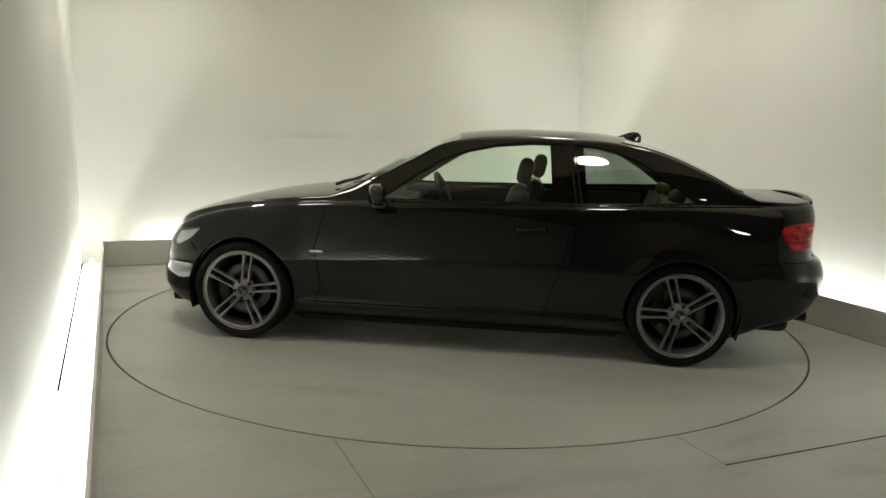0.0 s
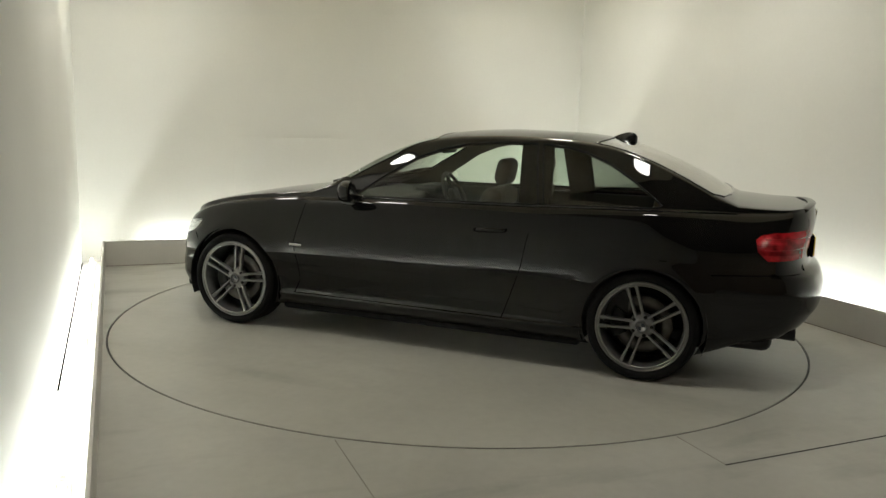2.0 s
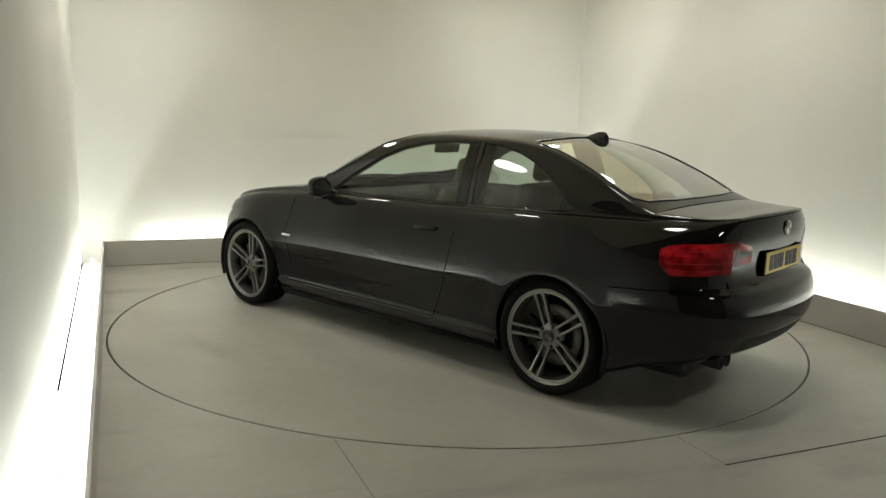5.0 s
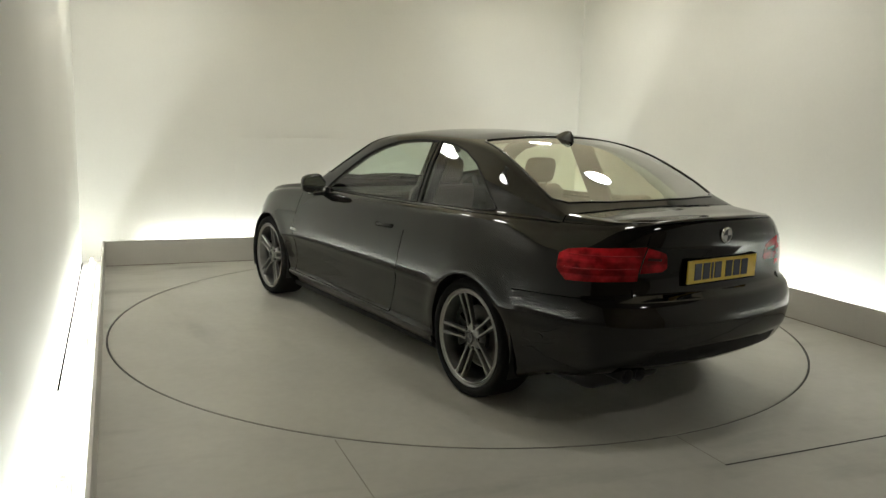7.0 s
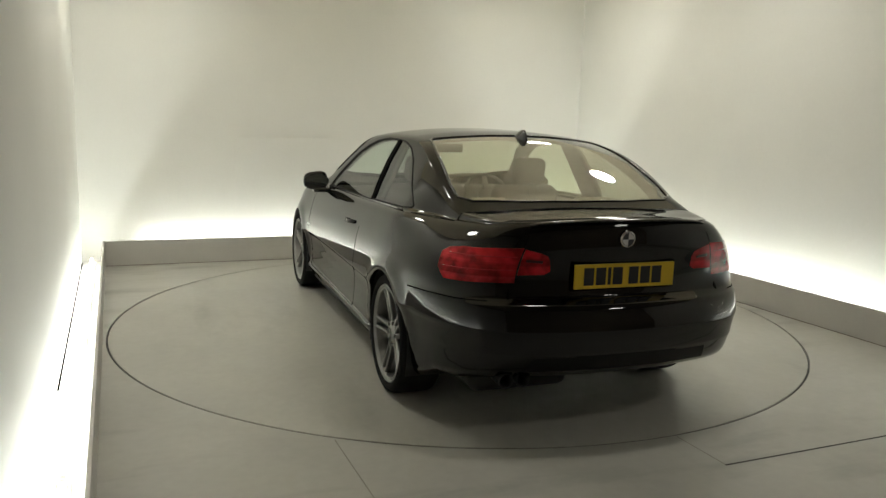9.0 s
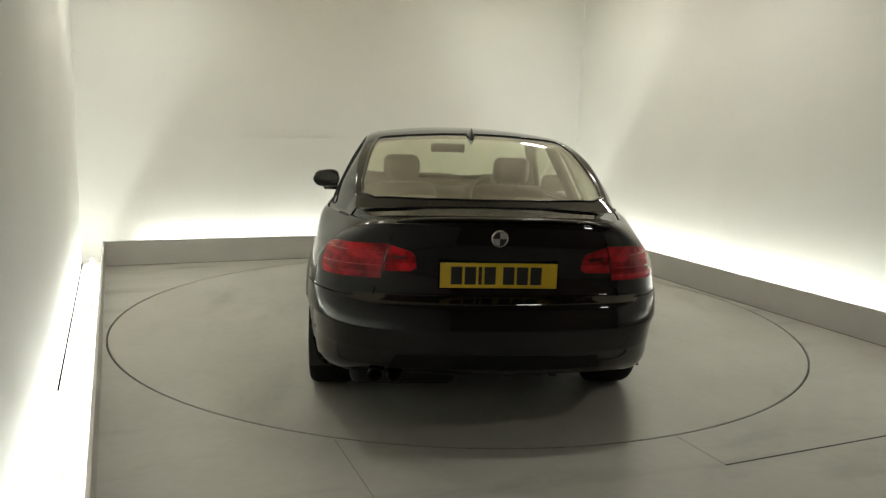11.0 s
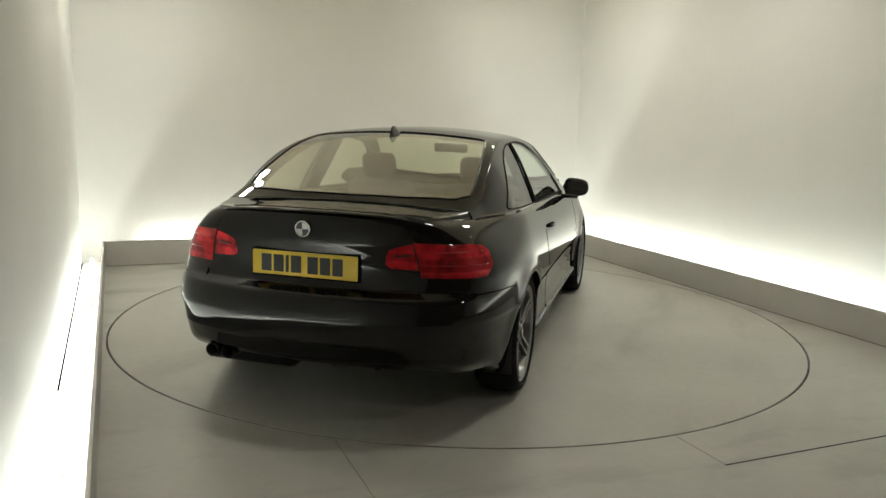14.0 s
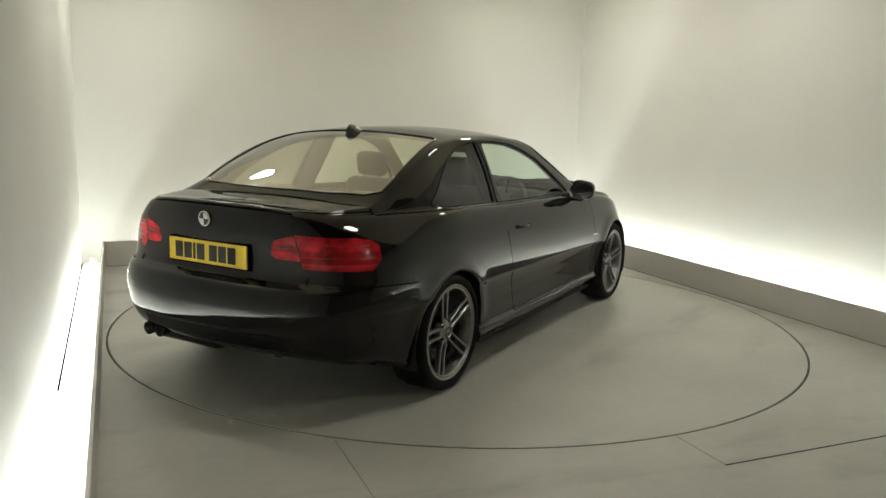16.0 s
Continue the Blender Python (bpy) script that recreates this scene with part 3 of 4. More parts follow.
def cover(first, last, centre, n=72):
    """A crowned panel that spans the car between the shoulder lines, from arc length first to last."""
    bm = bmesh.new()
    rows = []
    for i in range(n + 1):
        s = first + (last - first) * i / n
        e = skin(s, 0.93)
        half = top_section(e, max(centre(e.x), e.z + 0.002))
        ring = [bm.verts.new((e.x, p.x, p.y)) for p in half]
        rows.append(ring + [bm.verts.new((e.x, -p.x, p.y)) for p in half[-2::-1]])
    for a, b in zip(rows, rows[1:]):
        for k in range(len(a) - 1):
            bm.faces.new((a[k], b[k], b[k + 1], a[k + 1]))
    bmesh.ops.remove_doubles(bm, verts=bm.verts, dist=0.0006)
    bm.normal_update()
    if sum(f.normal.z for f in bm.faces) < 0:
        bmesh.ops.reverse_faces(bm, faces=bm.faces[:])
    return bm


SIDE_FRONT = [(0.50, 0.945), (0.30, 1.085), (0.12, 1.200), (-0.04, 1.263), (-0.22, 1.303), (-0.45, 1.322), (-0.665, 1.320), (-0.70, 1.12), (-0.725, 0.965), (0.0, 0.950)]
SIDE_REAR = [(-0.760, 0.968), (-0.735, 1.12), (-0.700, 1.319), (-0.83, 1.311), (-0.97, 1.280), (-1.12, 1.222), (-1.26, 1.136), (-1.38, 1.050), (-1.435, 1.004), (-1.42, 0.992), (-1.30, 0.984)]
SCREEN = [(0.80, 0.0), (0.785, 0.30), (0.72, 0.55), (0.62, 0.70), (0.56, 0.715), (0.30, 0.645), (0.05, 0.560), (0.02, 0.545), (0.055, 0.30), (0.065, 0.0)]
BACKLIGHT = [(-1.045, 0.0), (-1.035, 0.30), (-1.00, 0.50), (-1.03, 0.528), (-1.30, 0.575), (-1.60, 0.612), (-1.70, 0.610), (-1.755, 0.55), (-1.79, 0.30), (-1.80, 0.0)]


def mirror_path(half):
    return half + [(x, -y) for x, y in half[::-1] if y > 0]


def build_cabin(car):
    bm = bmesh.new()
    n = 96
    rows = []
    for i in range(n + 1):
        x = 0.84 - (0.84 + 1.84) * i / n
        half = cabin_section(x)
        ring = [bm.verts.new((x, p.x, p.y)) for p in half]
        ring += [bm.verts.new((x, -p.x, p.y)) for p in half[-2::-1]]
        rows.append(ring)
    for a, b in zip(rows, rows[1:]):
        for k in range(len(a) - 1):
            bm.faces.new((a[k], b[k], b[k + 1], a[k + 1]))
    bm.normal_update()
    guide = [(v.co.copy(), v.normal.copy()) for v in bm.verts]
    flat_side = lambda f: abs(f.normal.y) > 0.45
    up = lambda f: f.normal.z > 0.3 and abs(f.normal.y) < 0.85
    for side in (SIDE_FRONT, SIDE_REAR):
        score(bm, side, True, 0, 2, flat_side)
    bm.normal_update()
    screen, light = mirror_path(SCREEN), mirror_path(BACKLIGHT)
    score(bm, screen, True, 0, 1, up)
    score(bm, light, True, 0, 1, up)
    bm.normal_update()
    groups = {"windscreen": [], "rear_window": [], "l": [], "r": [], "lq": [], "rq": [], "roof": []}
    for f in bm.faces:
        c = f.calc_center_median()
        tag = "roof"
        if inside(SIDE_FRONT, c.x, c.z) and abs(f.normal.y) > 0.4 and abs(c.y) > 0.5:
            tag = "l" if c.y > 0 else "r"
        elif inside(SIDE_REAR, c.x, c.z) and abs(f.normal.y) > 0.4 and abs(c.y) > 0.5:
            tag = "lq" if c.y > 0 else "rq"
        elif inside(screen, c.x, c.y) and f.normal.z > 0.3:
            tag = "windscreen"
        elif inside(light, c.x, c.y) and f.normal.z > 0.3:
            tag = "rear_window"
        groups[tag].append([v.co.copy() for v in f.verts])
    bm.free()

    def take(keys, lip, sink, offset=0.0):
        b = bmesh.new()
        for key in keys:
            for f in groups[key]:
                b.faces.new([b.verts.new(co) for co in f])
        bmesh.ops.remove_doubles(b, verts=b.verts, dist=0.0004)
        return rolled(b, lip, sink, offset), guide, lip > 0

    part("roof", take(["roof"], 0, 0), PAINT, car, "glossy black roof and pillars")
    part("cabin_lining", take(["roof"], 0, 0, -0.03), LINING, car, "dark cloth roof lining")
    part("windscreen", take(["windscreen"], 0, 0, -0.003), GLASS, car, "clear curved windscreen")
    part("rear_window", take(["rear_window"], 0, 0, -0.003), REAR_GLASS, car, "tinted curved rear window")
    # Quarter glass carries the cabin's darkness in its tint.
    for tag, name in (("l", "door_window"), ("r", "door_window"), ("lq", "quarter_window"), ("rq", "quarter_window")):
        part(name, take([tag], 0, 0, -0.005), GLASS if "door" in name else DIMMED_QUARTER_GLASS, car, "green-tinted side glass")


def ribbon(path, w, h, closed=False):
    """A rounded bar swept along a path of points."""
    bm = bmesh.new()
    rings = []
    pts = [Vector(p) for p in path]
    for i, p in enumerate(pts):
        d = (pts[min(i + 1, len(pts) - 1)] - pts[max(i - 1, 0)]).normalized()
        side = d.cross(Vector((0, 0, 1))).normalized()
        up = side.cross(d).normalized()
        rings.append([bm.verts.new(p + side * (w / 2 * math.cos(a)) + up * (h / 2 * math.sin(a))) for a in [2 * math.pi * k / 10 for k in range(10)]])
    for a, b in zip(rings, rings[1:]):
        for k in range(10):
            bm.faces.new((a[k], a[(k + 1) % 10], b[(k + 1) % 10], b[k]))
    bm.faces.new(rings[0][::-1])
    bm.faces.new(rings[-1])
    bmesh.ops.recalc_face_normals(bm, faces=bm.faces[:])
    return bm


def on_top(x, y):
    """The cabin's skin over a place on the plan."""
    half = cabin_section(x)[::-1]
    return float(np.interp(abs(y), [p.x for p in half], [p.y for p in half]))


def on_side(x, z):
    """The cabin's half width at a height."""
    half = cabin_section(x)
    return float(np.interp(z, [p.y for p in half], [p.x for p in half]))


def dense(path, step=0.03):
    out = []
    for (x0, y0), (x1, y1) in zip(path, path[1:]):
        n = max(1, int(math.hypot(x1 - x0, y1 - y0) / step))
        out += [(x0 + (x1 - x0) * k / n, y0 + (y1 - y0) * k / n) for k in range(n)]
    return out + [path[-1]]


def build_window_trims(car):
    """Slim black seals round the glass."""
    for name, half, w, h in (("rear_window_seal", BACKLIGHT, 0.014, 0.007), ("windscreen_seal", SCREEN, 0.012, 0.006)):
        loop = mirror_path(half)
        pts = [(x, y, on_top(x, y) + 0.001) for x, y in dense(loop + loop[:1])]
        part(name, ribbon(pts, w, h), TRIM, car, "gloss black glass seal")
    for side in (1, -1):
        for outline in (SIDE_FRONT, SIDE_REAR):
            pts = [(x, side * (on_side(x, z) + 0.001), z) for x, z in dense(outline + outline[:1])]
            part("window_seal", ribbon(pts, 0.006, 0.010), DIFFUSE_BLACK, car, "matt black side window seal")


def build_wheel(car, x, side, turn):
    """A wheel with twin-spoke alloy rim; its outer face looks along +y before it is set in place."""
    bm = bmesh.new()
    lathe(bm, [(0.240, -0.010), (0.236, -0.03), (0.226, -0.05), (0.222, -0.20), (0.24, -0.215)], 64)
    rim = part("wheel", bm, ALLOY, car, "grey twin-spoke alloy wheel")
    m = pose(x, side * 0.868, HUB_Z, 0, 0, 0 if side > 0 else 180)
    rim.matrix_basis = m
    bm = bmesh.new()
    lathe(bm, [(0.258, -0.012), (0.270, 0.006), (0.290, 0.010), (0.305, 0.002), (0.314, -0.016), (0.318, -0.035), (0.318, -0.185), (0.312, -0.205), (0.29, -0.222), (0.25, -0.222)], 72)
    part("tyre", bm, RUBBER, rim, "low-profile black tyre")
    bm = bmesh.new()
    lathe(bm, [(0.262, -0.012), (0.262, -0.004), (0.2595, 0.0), (0.2545, 0.0), (0.252, -0.010), (0.244, -0.012), (0.242, -0.004), (0.238, -0.004), (0.235, -0.014)], 72)
    part("rim_lip", bm, LIP, rim, "bright machined rim lip")
    # spokes: five pairs of slightly dished bars
    for k in range(5):
        for d in (-1, 1):
            a = radians(turn + 72 * k)
            bm = bmesh.new()
            inner, outer = 0.050, 0.243
            rings = []
            for i in range(7):
                t = i / 6
                r = inner + (outer - inner) * t
                off = d * (0.020 + 0.006 * t)
                half = 0.0092 - 0.0026 * math.sin(math.pi * t) + 0.003 * t ** 3
                y = -0.030 + 0.022 * t ** 1.5
                rings.append([bm.verts.new((r, y + dy, off + dz)) for dz, dy in ((-half, -0.028), (-half, -0.006), (-half * 0.65, 0.0), (half * 0.65, 0.0), (half, -0.006), (half, -0.028))])
            for p, q in zip(rings, rings[1:]):
                for j in range(5):
                    bm.faces.new((p[j], p[j + 1], q[j + 1], q[j]))
            bm.faces.new(rings[0])
            bm.faces.new(rings[-1][::-1])
            bmesh.ops.recalc_face_normals(bm, faces=bm.faces[:])
            bmesh.ops.rotate(bm, verts=bm.verts[:], cent=(0, 0, 0), matrix=Matrix.Rotation(-a, 3, "Y"))
            part("spoke", bm, ALLOY, rim, smooth=False)
    bm = bmesh.new()
    rings = lathe(bm, [(0.075, -0.07), (0.072, -0.040), (0.060, -0.030), (0.042, -0.028), (0.038, -0.020), (0.034, -0.018)], 40)
    capped(bm, rings[-1], True)
    part("hub", bm, ALLOY, rim)
    bm = bmesh.new()
    rings = lathe(bm, [(0.033, -0.018), (0.031, -0.014)], 32)
    capped(bm, rings[-1], True)
    part("centre_cap", bm, ALLOY, rim, "small round hub cap with plain emblem")
    bm = bmesh.new()
    for k in range(4):
        if k % 2:
            ring = [bm.verts.new((0, -0.0128, 0))] + [bm.verts.new((0.023 * math.cos(math.pi / 2 * (k + j / 6)), -0.0128, 0.023 * math.sin(math.pi / 2 * (k + j / 6)))) for j in range(7)]
            bm.faces.new(ring[::-1])
    part("cap_emblem", bm, BLUE, rim, smooth=False)
    for k in range(5):
        a = radians(turn + 36 + 72 * k)
        bm = bmesh.new()
        rings = lathe(bm, [(0.011, -0.045), (0.011, -0.028), (0.007, -0.026)], 6, Matrix.Translation((0.056 * math.cos(a), 0, 0.056 * math.sin(a))))
        capped(bm, rings[-1], True)
        part("wheel_bolt", bm, DARK_ALLOY, rim, smooth=False)
    bm = bmesh.new()
    rings = lathe(bm, [(0.085, -0.115), (0.085, -0.085), (0.165, -0.085), (0.168, -0.09), (0.168, -0.11), (0.10, -0.112)], 56)
    part("brake_disc", bm, STEEL, rim, "bare steel brake disc")
    bm = bmesh.new()
    arc = [radians(-30 + 10 * k) for k in range(7)]
    rings = []
    for a in arc:
        rings.append([bm.verts.new((r * math.cos(a), y, r * math.sin(a))) for r, y in ((0.10, -0.125), (0.10, -0.07), (0.12, -0.060), (0.17, -0.060), (0.185, -0.075), (0.185, -0.125))])
    for p, q in zip(rings, rings[1:]):
        for j in range(5):
            bm.faces.new((p[j], p[j + 1], q[j + 1], q[j]))
    bm.faces.new(rings[0])
    bm.faces.new(rings[-1][::-1])
    part("brake_caliper", bm, DARK_ALLOY, rim, "dark brake caliper")
    bm = bmesh.new()
    rings = lathe(bm, [(0.222, -0.20), (0.08, -0.16)], 40)
    capped(bm, rings[-1], True)
    part("wheel_barrel", bm, DARK_ALLOY, rim)


def build_mirror(car, side):
    bm = bmesh.new()
    bmesh.ops.create_uvsphere(bm, u_segments=28, v_segments=18, radius=1.0)
    for v in bm.verts:
        x, y, z = v.co
        k = (abs(x) ** 3.2 + abs(y) ** 3.2 + abs(z) ** 3.2) ** (1 / 3.2)
        x, y, z = x / k, y / k, z / k
        if x < 0:
            x *= 0.45
        v.co = Vector((0.062 * x - 0.03 * y, 0.086 * y, 0.064 * z * (1.0 - 0.10 * y) * (1 if z > 0 else 0.92)))
    housing = part("door_mirror", bm, PAINT, car, "glossy black door mirror")
    housing.matrix_basis = pose(0.485, side * 0.895, 0.975) @ Matrix.Diagonal((1.05, side * 1.08, 1.08, 1))
    bm = bmesh.new()
    pts = [(-0.0355 - 0.03 * 0.85 * math.cos(a), 0.092 * math.cos(a), 0.052 * math.sin(a)) for a in [2 * math.pi * k / 28 for k in range(28)]]
    pts = [(-0.036 - 0.30 * y, y, z) for _, y, z in pts]
    bm.faces.new([bm.verts.new(p) for p in pts][::-1])
    part("mirror_glass", bm, CHROME, housing, "reflecting mirror glass", smooth=False)
    bm = bmesh.new()
    box(bm, (-0.05, -0.10, -0.075), (0.035, 0.02, -0.045), None, 0.012)
    box(bm, (-0.055, -0.125, -0.10), (0.05, -0.095, -0.02), None, 0.010)
    part("mirror_foot", bm, TRIM, housing)


def seat_shape(lo, hi, m, bevel=0.05):
    bm = bmesh.new()
    box(bm, lo, hi, m, bevel, 4)
    return bm


def build_interior(car):
    for y, shift in ((0.36, 0.04), (-0.36, -0.05)):
        seat = part("front_seat", seat_shape((-0.30 + shift, y - 0.25, 0.38), (0.26 + shift, y + 0.25, 0.56), None, 0.06), LEATHER, car, "dark brown leather front seat")
        part("seat_back", seat_shape((-0.07, y - 0.24, 0.0), (0.07, y + 0.24, 0.60), pose(-0.22 + shift, 0, 0.46, 0, -20), 0.065), LEATHER, seat)
        part("headrest", seat_shape((-0.05, y - 0.12, -0.085), (0.05, y + 0.12, 0.09), pose(-0.44 + shift, 0, 1.125, 0, -12), 0.049), LEATHER, seat)
        for d in (-0.06, 0.06):
            bm = bmesh.new()
            box(bm, (-0.006, y + d - 0.006, -0.10), (0.006, y + d + 0.006, 0.02), pose(-0.45 + shift, 0, 1.065, 0, -14), 0.002)
            part("headrest_post", bm, CHROME, seat, smooth=False)
    bench = part("rear_bench", seat_shape((-1.25, -0.62, 0.38), (-0.78, 0.62, 0.56), None, 0.06), LEATHER, car, "dark brown leather rear bench")
    for y in (0.32, -0.32):
        part("bench_back", seat_shape((-0.06, y - 0.28, 0.0), (0.06, y + 0.28, 0.50), pose(-1.20, 0, 0.50, 0, -24), 0.05), TAN, bench, "tan leather backrest")
        part("headrest", seat_shape((-0.04, y - 0.12, -0.05), (0.04, y + 0.12, 0.05), pose(-1.40, 0, 0.99, 0, -24), 0.035), TAN, bench, "tan leather headrest")
    bm = bmesh.new()
    box(bm, (-1.76, -0.68, 0.93), (-1.34, 0.68, 0.955), None, 0.01)
    part("parcel_shelf", bm, TAN, car, "tan parcel shelf below the rear window")
    bm = bmesh.new()
    box(bm, (0.36, -0.70, 0.55), (0.86, 0.70, 0.915), None, 0.06, 4)
    dash = part("dashboard", bm, DASH, car, "dark moulded dashboard")
    bm = bmesh.new()
    box(bm, (0.30, -0.56, 0.86), (0.50, -0.18, 0.955), None, 0.04, 4)
    part("instrument_hood", bm, DASH, dash)
    bm = bmesh.new()
    n, r, q = 40, 0.18, 0.016
    rings = [[bm.verts.new(((r + q * math.cos(b)) * math.cos(a), (r + q * math.cos(b)) * math.sin(a), q * math.sin(b))) for b in [2 * math.pi * j / 8 for j in range(8)]] for a in [2 * math.pi * k / n for k in range(n)]]
    for k in range(n):
        for j in range(8):
            bm.faces.new((rings[k][j], rings[(k + 1) % n][j], rings[(k + 1) % n][(j + 1) % 8], rings[k][(j + 1) % 8]))
    box(bm, (-0.17, -0.02, -0.012), (0.17, 0.02, 0.012), None, 0.006)
    box(bm, (-0.06, -0.07, -0.03), (0.06, 0.06, 0.02), None, 0.02)
    wheel = part("steering_wheel", bm, DASH, car, "dark leather steering wheel")
    wheel.matrix_basis = pose(0.22, -0.37, 0.875, 0, -65, 0)
    bm = bmesh.new()
    box(bm, (-0.01, -0.125, -0.032), (0.02, 0.125, 0.032), pose(0.13, 0.0, 1.245, 0, -12, 0), 0.012, 3)
    part("rear_view_mirror", bm, DASH, car, "dark interior mirror")
    for y in (1, -1):
        bm = bmesh.new()
        box(bm, (-1.30, y * 0.765 - 0.02, 0.30), (0.60, y * 0.765 + 0.02, 0.925), None, 0.012)
        part("door_card", bm, DASH, car, "dark inner door panel")
        bm = bmesh.new()
        made = box(bm, (-0.80, 0.0, 0.90), (-0.60, 0.035, 1.33), None, 0.01)
        for v in made:
            v.co.y = y * (v.co.y + 0.745 - 0.50 * (v.co.z - 0.92))
            v.co.x += 0.10 * (v.co.z - 0.92)
        part("pillar_trim", bm, GAP, car)
    bm = bmesh.new()
    box(bm, (-1.60, -0.72, 0.22), (0.90, 0.72, 0.30), None, 0.02)
    part("cabin_floor", bm, DASH, car)
    bm = bmesh.new()
    box(bm, (-0.70, -0.11, 0.30), (0.45, 0.11, 0.60), None, 0.03)
    part("centre_console", bm, DASH, car)
    # underside and wheel housings
    bm = bmesh.new()
    box(bm, (-1.72, -0.60, 0.165), (1.98, 0.60, 0.235), None, 0.02)
    box(bm, (-1.02, -0.80, 0.14), (1.02, 0.80, 0.225), None, 0.02)
    part("underbody", bm, DIFFUSE_BLACK, car, "dark underbody tray")
    for x in (AXLE, -AXLE):
        for side in (1, -1):
            bm = bmesh.new()
            n = 24
            a, b, c = [], [], []
            for k in range(n + 1):
                t = math.pi * (-0.12 + 1.24 * k / n)
                for ring, y in ((a, 0.865), (b, 0.56)):
                    ring.append(bm.verts.new((x + 0.36 * math.cos(t), side * y, HUB_Z + 0.36 * math.sin(t))))
            for k in range(n):
                bm.faces.new((a[k], a[k + 1], b[k + 1], b[k]))
            bm.faces.new(b)
            part("wheel_housing", bm, PLASTIC, car)


def build_details(car):
    # number plate with plain bars for its characters
    plate_x = min(skin(LENGTH - 0.001, level(LENGTH, z)).x for z in (0.72, 0.77, 0.82))
    plate_m = pose(plate_x - 0.006, 0.008, 0.776)
    bm = bmesh.new()
    box(bm, (-0.004, -0.26, -0.0555), (0.004, 0.26, 0.0555), None, 0.002)
    plate = part("number_plate", bm, YELLOW, car, "yellow number plate with black bars", smooth=False)
    plate.matrix_basis = plate_m
    y = 0.213
    for k in range(7):
        w = 0.015 if k == 2 else 0.050
        bm = bmesh.new()
        box(bm, (-0.0065, y - w, -0.0395), (-0.004, y, 0.0395))
        part("plate_bar", bm, INK, plate, smooth=False)
        y -= w + (0.033 if k == 3 else 0.011)
    bm = bmesh.new()
    box(bm, (plate_x - 0.003, -0.258, 0.712), (plate_x + 0.012, 0.274, 0.838), None, 0.004)
    part("plate_recess", bm, GAP, car, "black plate mount")
    # boot emblem
    bm = bmesh.new()
    rings = lathe(bm, [(0.038, -0.004), (0.038, 0.004), (0.035, 0.006), (0.031, 0.0055), (0.031, 0.004)], 40)
    capped(bm, rings[-1], True)
    emblem = part("boot_emblem", bm, CHROME, car, "round chrome emblem with plain quarters")
    emblem.matrix_basis = pose(skin(LENGTH - 0.001, level(LENGTH, 0.942)).x - 0.004, 0.012, 0.942, 0, 0, 90) @ pose(0, 0, 0, -3)
    for k in range(4):
        bm = bmesh.new()
        ring = [bm.verts.new((0, 0.0066, 0))] + [bm.verts.new((0.029 * math.cos(math.pi / 2 * (k + j / 6)), 0.0066, 0.029 * math.sin(math.pi / 2 * (k + j / 6)))) for j in range(7)]
        bm.faces.new(ring[::-1])
        part("emblem_quarter", bm, PALE if k % 2 else BLUE, emblem, smooth=False)
    # boot lip spoiler
    pts = []
    for k in range(-16, 17):
        p = skin(at_rear(abs(k) / 16 * 0.56), 0.93)
        pts.append((p.x + 0.006, p.y * (1 if k > 0 else -1), p.z + 0.003 - 0.012 * abs(k / 16) ** 4))
    part("boot_spoiler", ribbon(pts, 0.050, 0.016), PAINT, car, "slim black lip spoiler")
    # shark-fin aerial
    bm = bmesh.new()
    rings = []
    for i in range(9):
        t = i / 8
        x = -1.01 - 0.17 * t
        h = 0.058 * math.sin(math.pi * 0.5 * min(1, t * 1.15)) ** 1.3 if t < 0.93 else 0.040
        w = 0.022 * math.sin(math.pi * (0.15 + 0.75 * t)) + 0.002
        z0 = ROOF(x) - 0.004
        rings.append([bm.verts.new((x, w * math.cos(a) * (1 - 0.55 * max(0, math.sin(a))), z0 + h * max(0, math.sin(a)))) for a in [math.pi * k / 10 for k in range(11)]])
    for a, b in zip(rings, rings[1:]):
        for k in range(10):
            bm.faces.new((a[k], a[k + 1], b[k + 1], b[k]))
    bm.faces.new(rings[-1])
    bmesh.ops.recalc_face_normals(bm, faces=bm.faces[:])
    part("roof_aerial", bm, TRIM, car, "black shark-fin aerial")
    # exhaust tips, tow eye cover and brackets under the bumper
    for y in (0.54, 0.455):
        bm = bmesh.new()
        lathe(bm, [(0.029, -0.16), (0.035, 0.0), (0.035, 0.012), (0.031, 0.012), (0.028, -0.10)], 24, pose(-2.19, y, 0.296, 0, 0, 90))
        part("exhaust_tip", bm, DARK_ALLOY, car, "dark exhaust tip")
    for y in (-0.08, -0.30):
        bm = bmesh.new()
        box(bm, (-2.13, y - 0.025, 0.262), (-2.05, y + 0.025, 0.32), None, 0.015)
        part("exhaust_hanger", bm, PLASTIC, car)
    bm = bmesh.new()
    box(bm, (-2.08, 0.15, 0.20), (-1.76, 0.66, 0.34), None, 0.05, 3)
    part("silencer", bm, DARK_ALLOY, car, "dark exhaust silencer")
    for side in (1, -1):
        build_mirror(car, side)
        # door handle in its recess
        h = skin(at_x(-0.46), level(at_x(-0.46), 0.805))
        bm = ribbon([(-0.56, side * (h.y - 0.002), 0.806), (-0.53, side * (h.y + 0.016), 0.806), (-0.46, side * (h.y + 0.020), 0.803), (-0.38, side * (h.y + 0.016), 0.799), (-0.355, side * (h.y - 0.002), 0.797)], 0.013, 0.024)
        part("door_handle", bm, PAINT, car, "black door handle")
        # side repeater on the wing
        h = skin(at_x(0.885), level(at_x(0.885), 0.60))
        bm = bmesh.new()
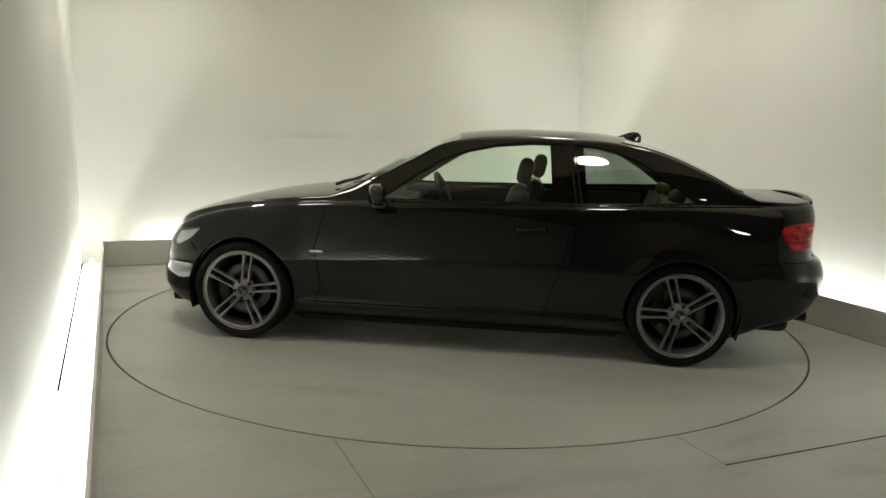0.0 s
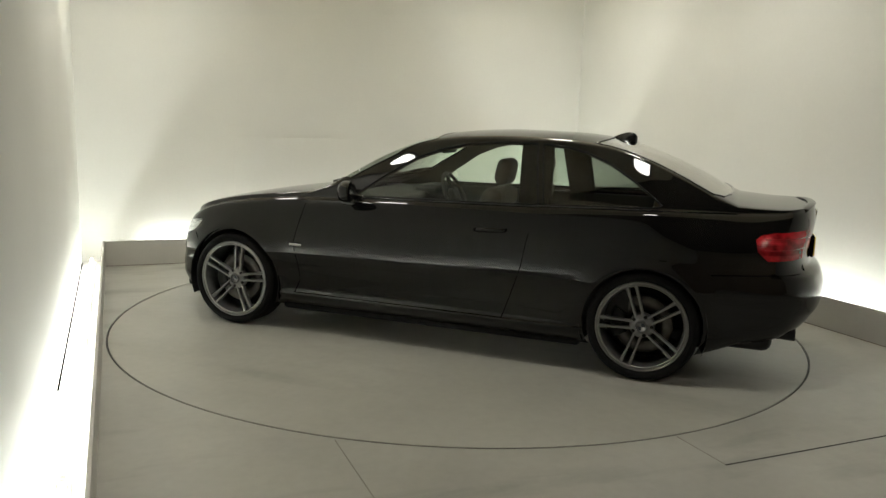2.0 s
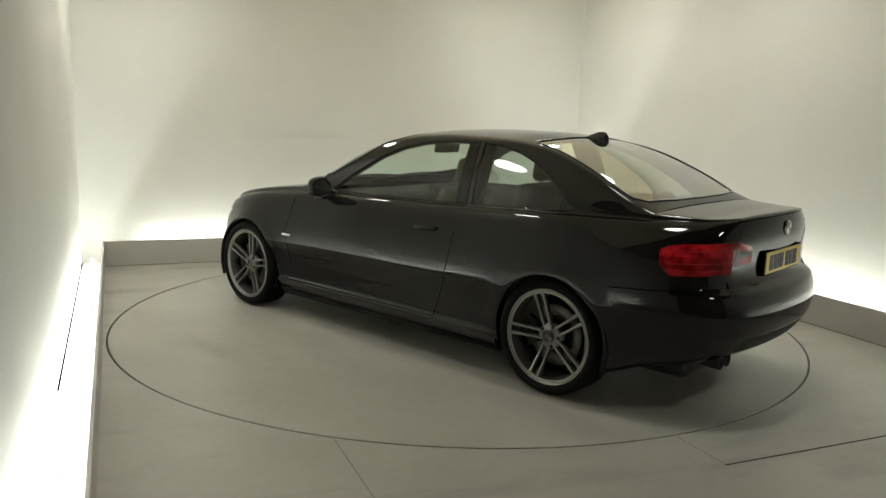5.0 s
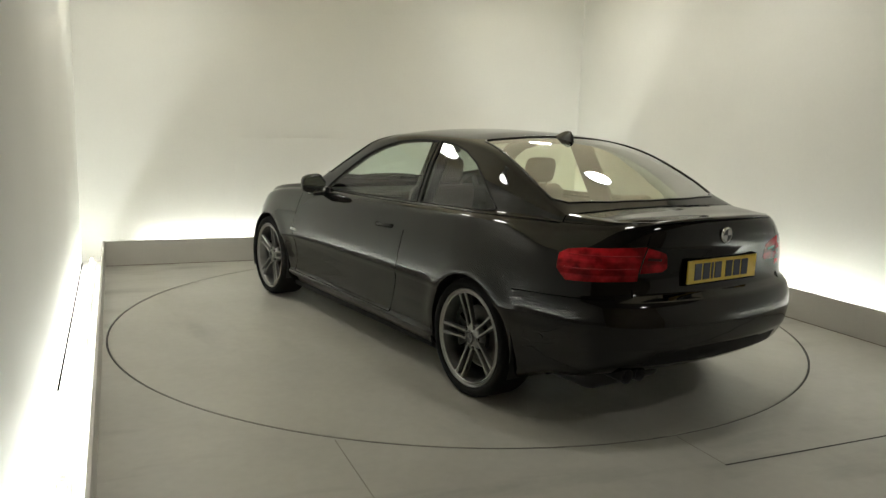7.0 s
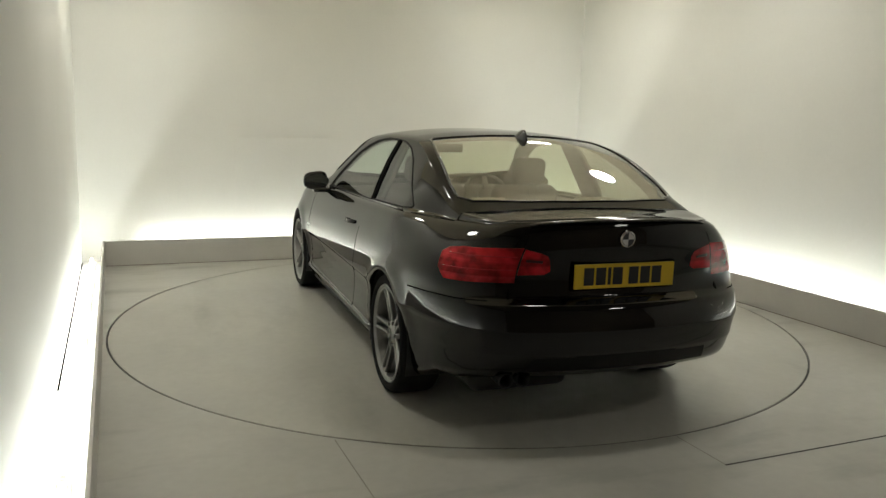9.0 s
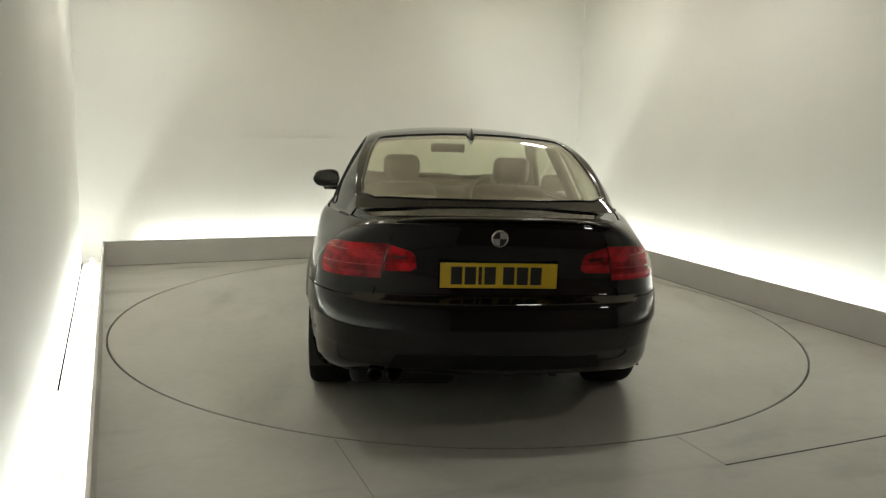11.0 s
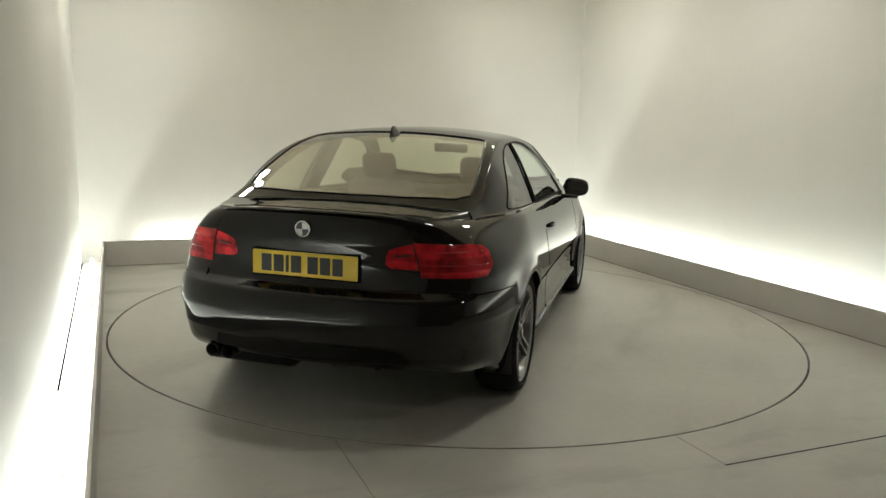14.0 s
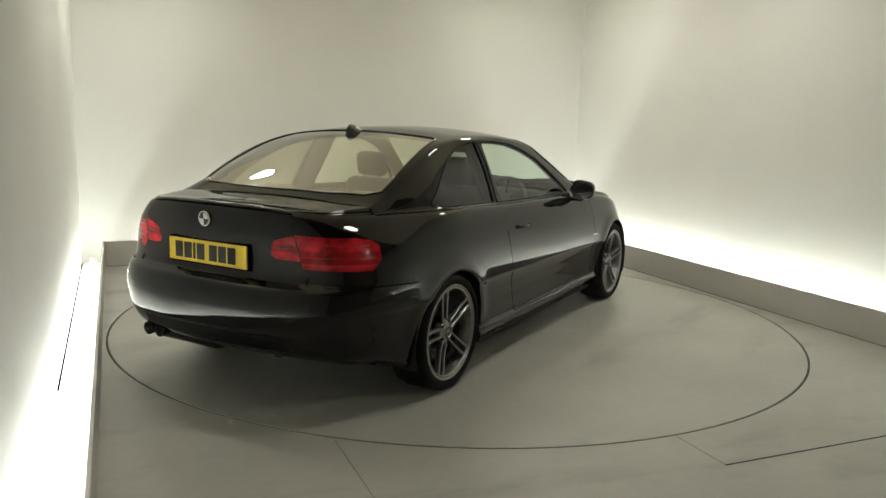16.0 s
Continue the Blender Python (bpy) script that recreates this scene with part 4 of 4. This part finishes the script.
        box(bm, (0.84, side * (h.y + 0.001) - 0.006, 0.593), (0.93, side * (h.y + 0.001) + 0.006, 0.608), None, 0.005)
        part("side_repeater", bm, PALE, car, "pale side repeater lamp")
        # belt trim below the glass
        pts = []
        for k in range(25):
            x = 0.60 - 1.98 * k / 24
            p = skin(at_x(x), 0.93)
            pts.append((x, side * (p.y - 0.004), p.z + 0.006))
        part("belt_trim", ribbon(pts, 0.008, 0.012), TRIM, car, "gloss black window trim")
        # wiper
        bm = ribbon([(0.90, side * 0.30 + 0.02, 0.985), (0.865, side * 0.30 - 0.10, 1.000), (0.83, side * 0.30 - 0.30, 1.005), (0.76, side * 0.30 - 0.42, 1.000)], 0.020, 0.024)
        part("wiper", bm, PLASTIC, car, "black wiper arm")


def shut_line(car, path, sides=(1, -1)):
    """A narrow dark gap drawn along a path on the flank."""
    for side in sides:
        pts = []
        for (s0, v0), (s1, v1) in zip(path, path[1:]):
            n = max(2, int(math.hypot(s1 - s0, v1 - v0) / 0.03))
            for k in range(n):
                s, v = s0 + (s1 - s0) * k / n, min(v0 + (v1 - v0) * k / n, 0.93)
                p = skin(s, v) - skin_normal(s, v) * 0.0012
                pts.append((p.x, p.y * side, p.z))
        part("shut_line", ribbon(pts, 0.005, 0.005), GAP, car)


def build_car():
    car = new("coupe_car")
    tagged(car, "glossy black two-door coupe parked on the turntable", "car")
    regions = flank_regions()
    for name, mat, label in (("door", PAINT, "glossy black door"), ("front_wing", PAINT, ""), ("rear_quarter", PAINT, ""), ("sill", PAINT, ""),
                             ("tail_lamp", RED, "red wraparound tail lamp"), ("boot_lamp", DEEP_RED, "red tail lamp on the boot lid"), ("headlamp", CLEAR, "clear headlamp lens")):
        for side in (1, -1):
            ob = part(name, shell(regions[name], (side,), offset=0.002 if "lamp" in name else 0.0), mat, car, label)
            if name == "headlamp":
                part("reflector", shell(regions[name], (side,), 0, 0, -0.03), LAMP_INSIDE, ob, "bright lamp reflector")
    for side in (1, -1):
        for z in (0.803, 0.862):
            pts = []
            for k in range(22):
                s0, s1 = at_rear(0.545), at_x(-2.02)
                s = s0 + (s1 - s0) * k / 21
                v = level(s, z - 0.006 * k / 21)
                q = skin(s, v) + skin_normal(s, v) * 0.0015
                pts.append((q.x, q.y * side, q.z))
            part("light_bar", ribbon(pts, 0.003, 0.005), BAR_RED, car, "pale red light bar")
        pts = []
        for k in range(10):
            s = at_rear(0.42 + 0.08 * k / 9)
            v = level(s, 0.842 + 0.006 * k / 9)
            q = skin(s, v) + skin_normal(s, v) * 0.001
            pts.append((q.x, q.y * side, q.z))
        part("lamp_slot", ribbon(pts, 0.004, 0.016), DARK_RED, car, "dark slot in the lamp")
    part("rear_bumper", shell(regions["rear_bumper"], (1, -1)), PAINT, car, "glossy black rear bumper")
    part("rear_diffuser", shell(regions["rear_diffuser"], (1, -1)), DIFFUSE_BLACK, car, "matt black diffuser panel")
    part("front_bumper", shell(regions["front_bumper"], (1, -1)), PAINT, car, "glossy black front bumper")
    boot = part("boot_lid", cover(at_x(-1.838), LENGTH, BOOT), PAINT, car, "glossy black boot lid")
    part("boot_face", shell(regions["boot_lid"], (1, -1)), PAINT, boot)
    part("bonnet", cover(0.0, at_x(0.842), BONNET), PAINT, car, "glossy black bonnet")
    shut_line(car, [p for p in DOOR if p[1] <= 0.93][4:] + [p for p in DOOR if p[1] <= 0.93][:4])
    shut_line(car, [S(-1.735, 0.652), S(-1.85, 0.660), S(-2.02, 0.666), R(0.62, 0.668)])
    shut_line(car, [R(0.56, 0.675), R(0.55, 0.74)])
    shut_line(car, [R(0.533, 0.91), R(0.535, 1.0)])
    shut_line(car, [S(1.72, 0.56), S(1.79, 0.625)])
    build_cabin(car)
    build_window_trims(car)
    for x, side, turn in ((AXLE, 1, 100), (-AXLE, 1, 73), (AXLE, -1, 20), (-AXLE, -1, 3)):
        build_wheel(car, x, side, turn)
    build_interior(car)
    build_details(car)
    return car


build_room()
turntable = build_turntable()
build_tubes()
build_ceiling_lamps()
coupe = build_car()


def motions():
    """The turntable and the car on it turn together about the world's z axis."""
    drift = curve([(0, -0.5), (3.5, 0.05), (7.5, 0.3), (9, 0.3), (12, 0.0), (14, -0.25), (16, 0.0)])
    rows_car, rows_disc = [], []
    for k in range(33):
        t = k * 0.5
        a = 174.72 - 7.079 * t + drift(t)
        c, s = math.cos(radians(a)), math.sin(radians(a))
        ox, oy = -0.0787, 0.0966
        rows_car.append((t, pose(c * ox - s * oy, s * ox + c * oy, 0, 0, 0, a)))
        rows_disc.append((t, pose(0, 0, 0, 0, 0, a)))
    walk(coupe, rows_car)
    walk(turntable, rows_disc)


motions()
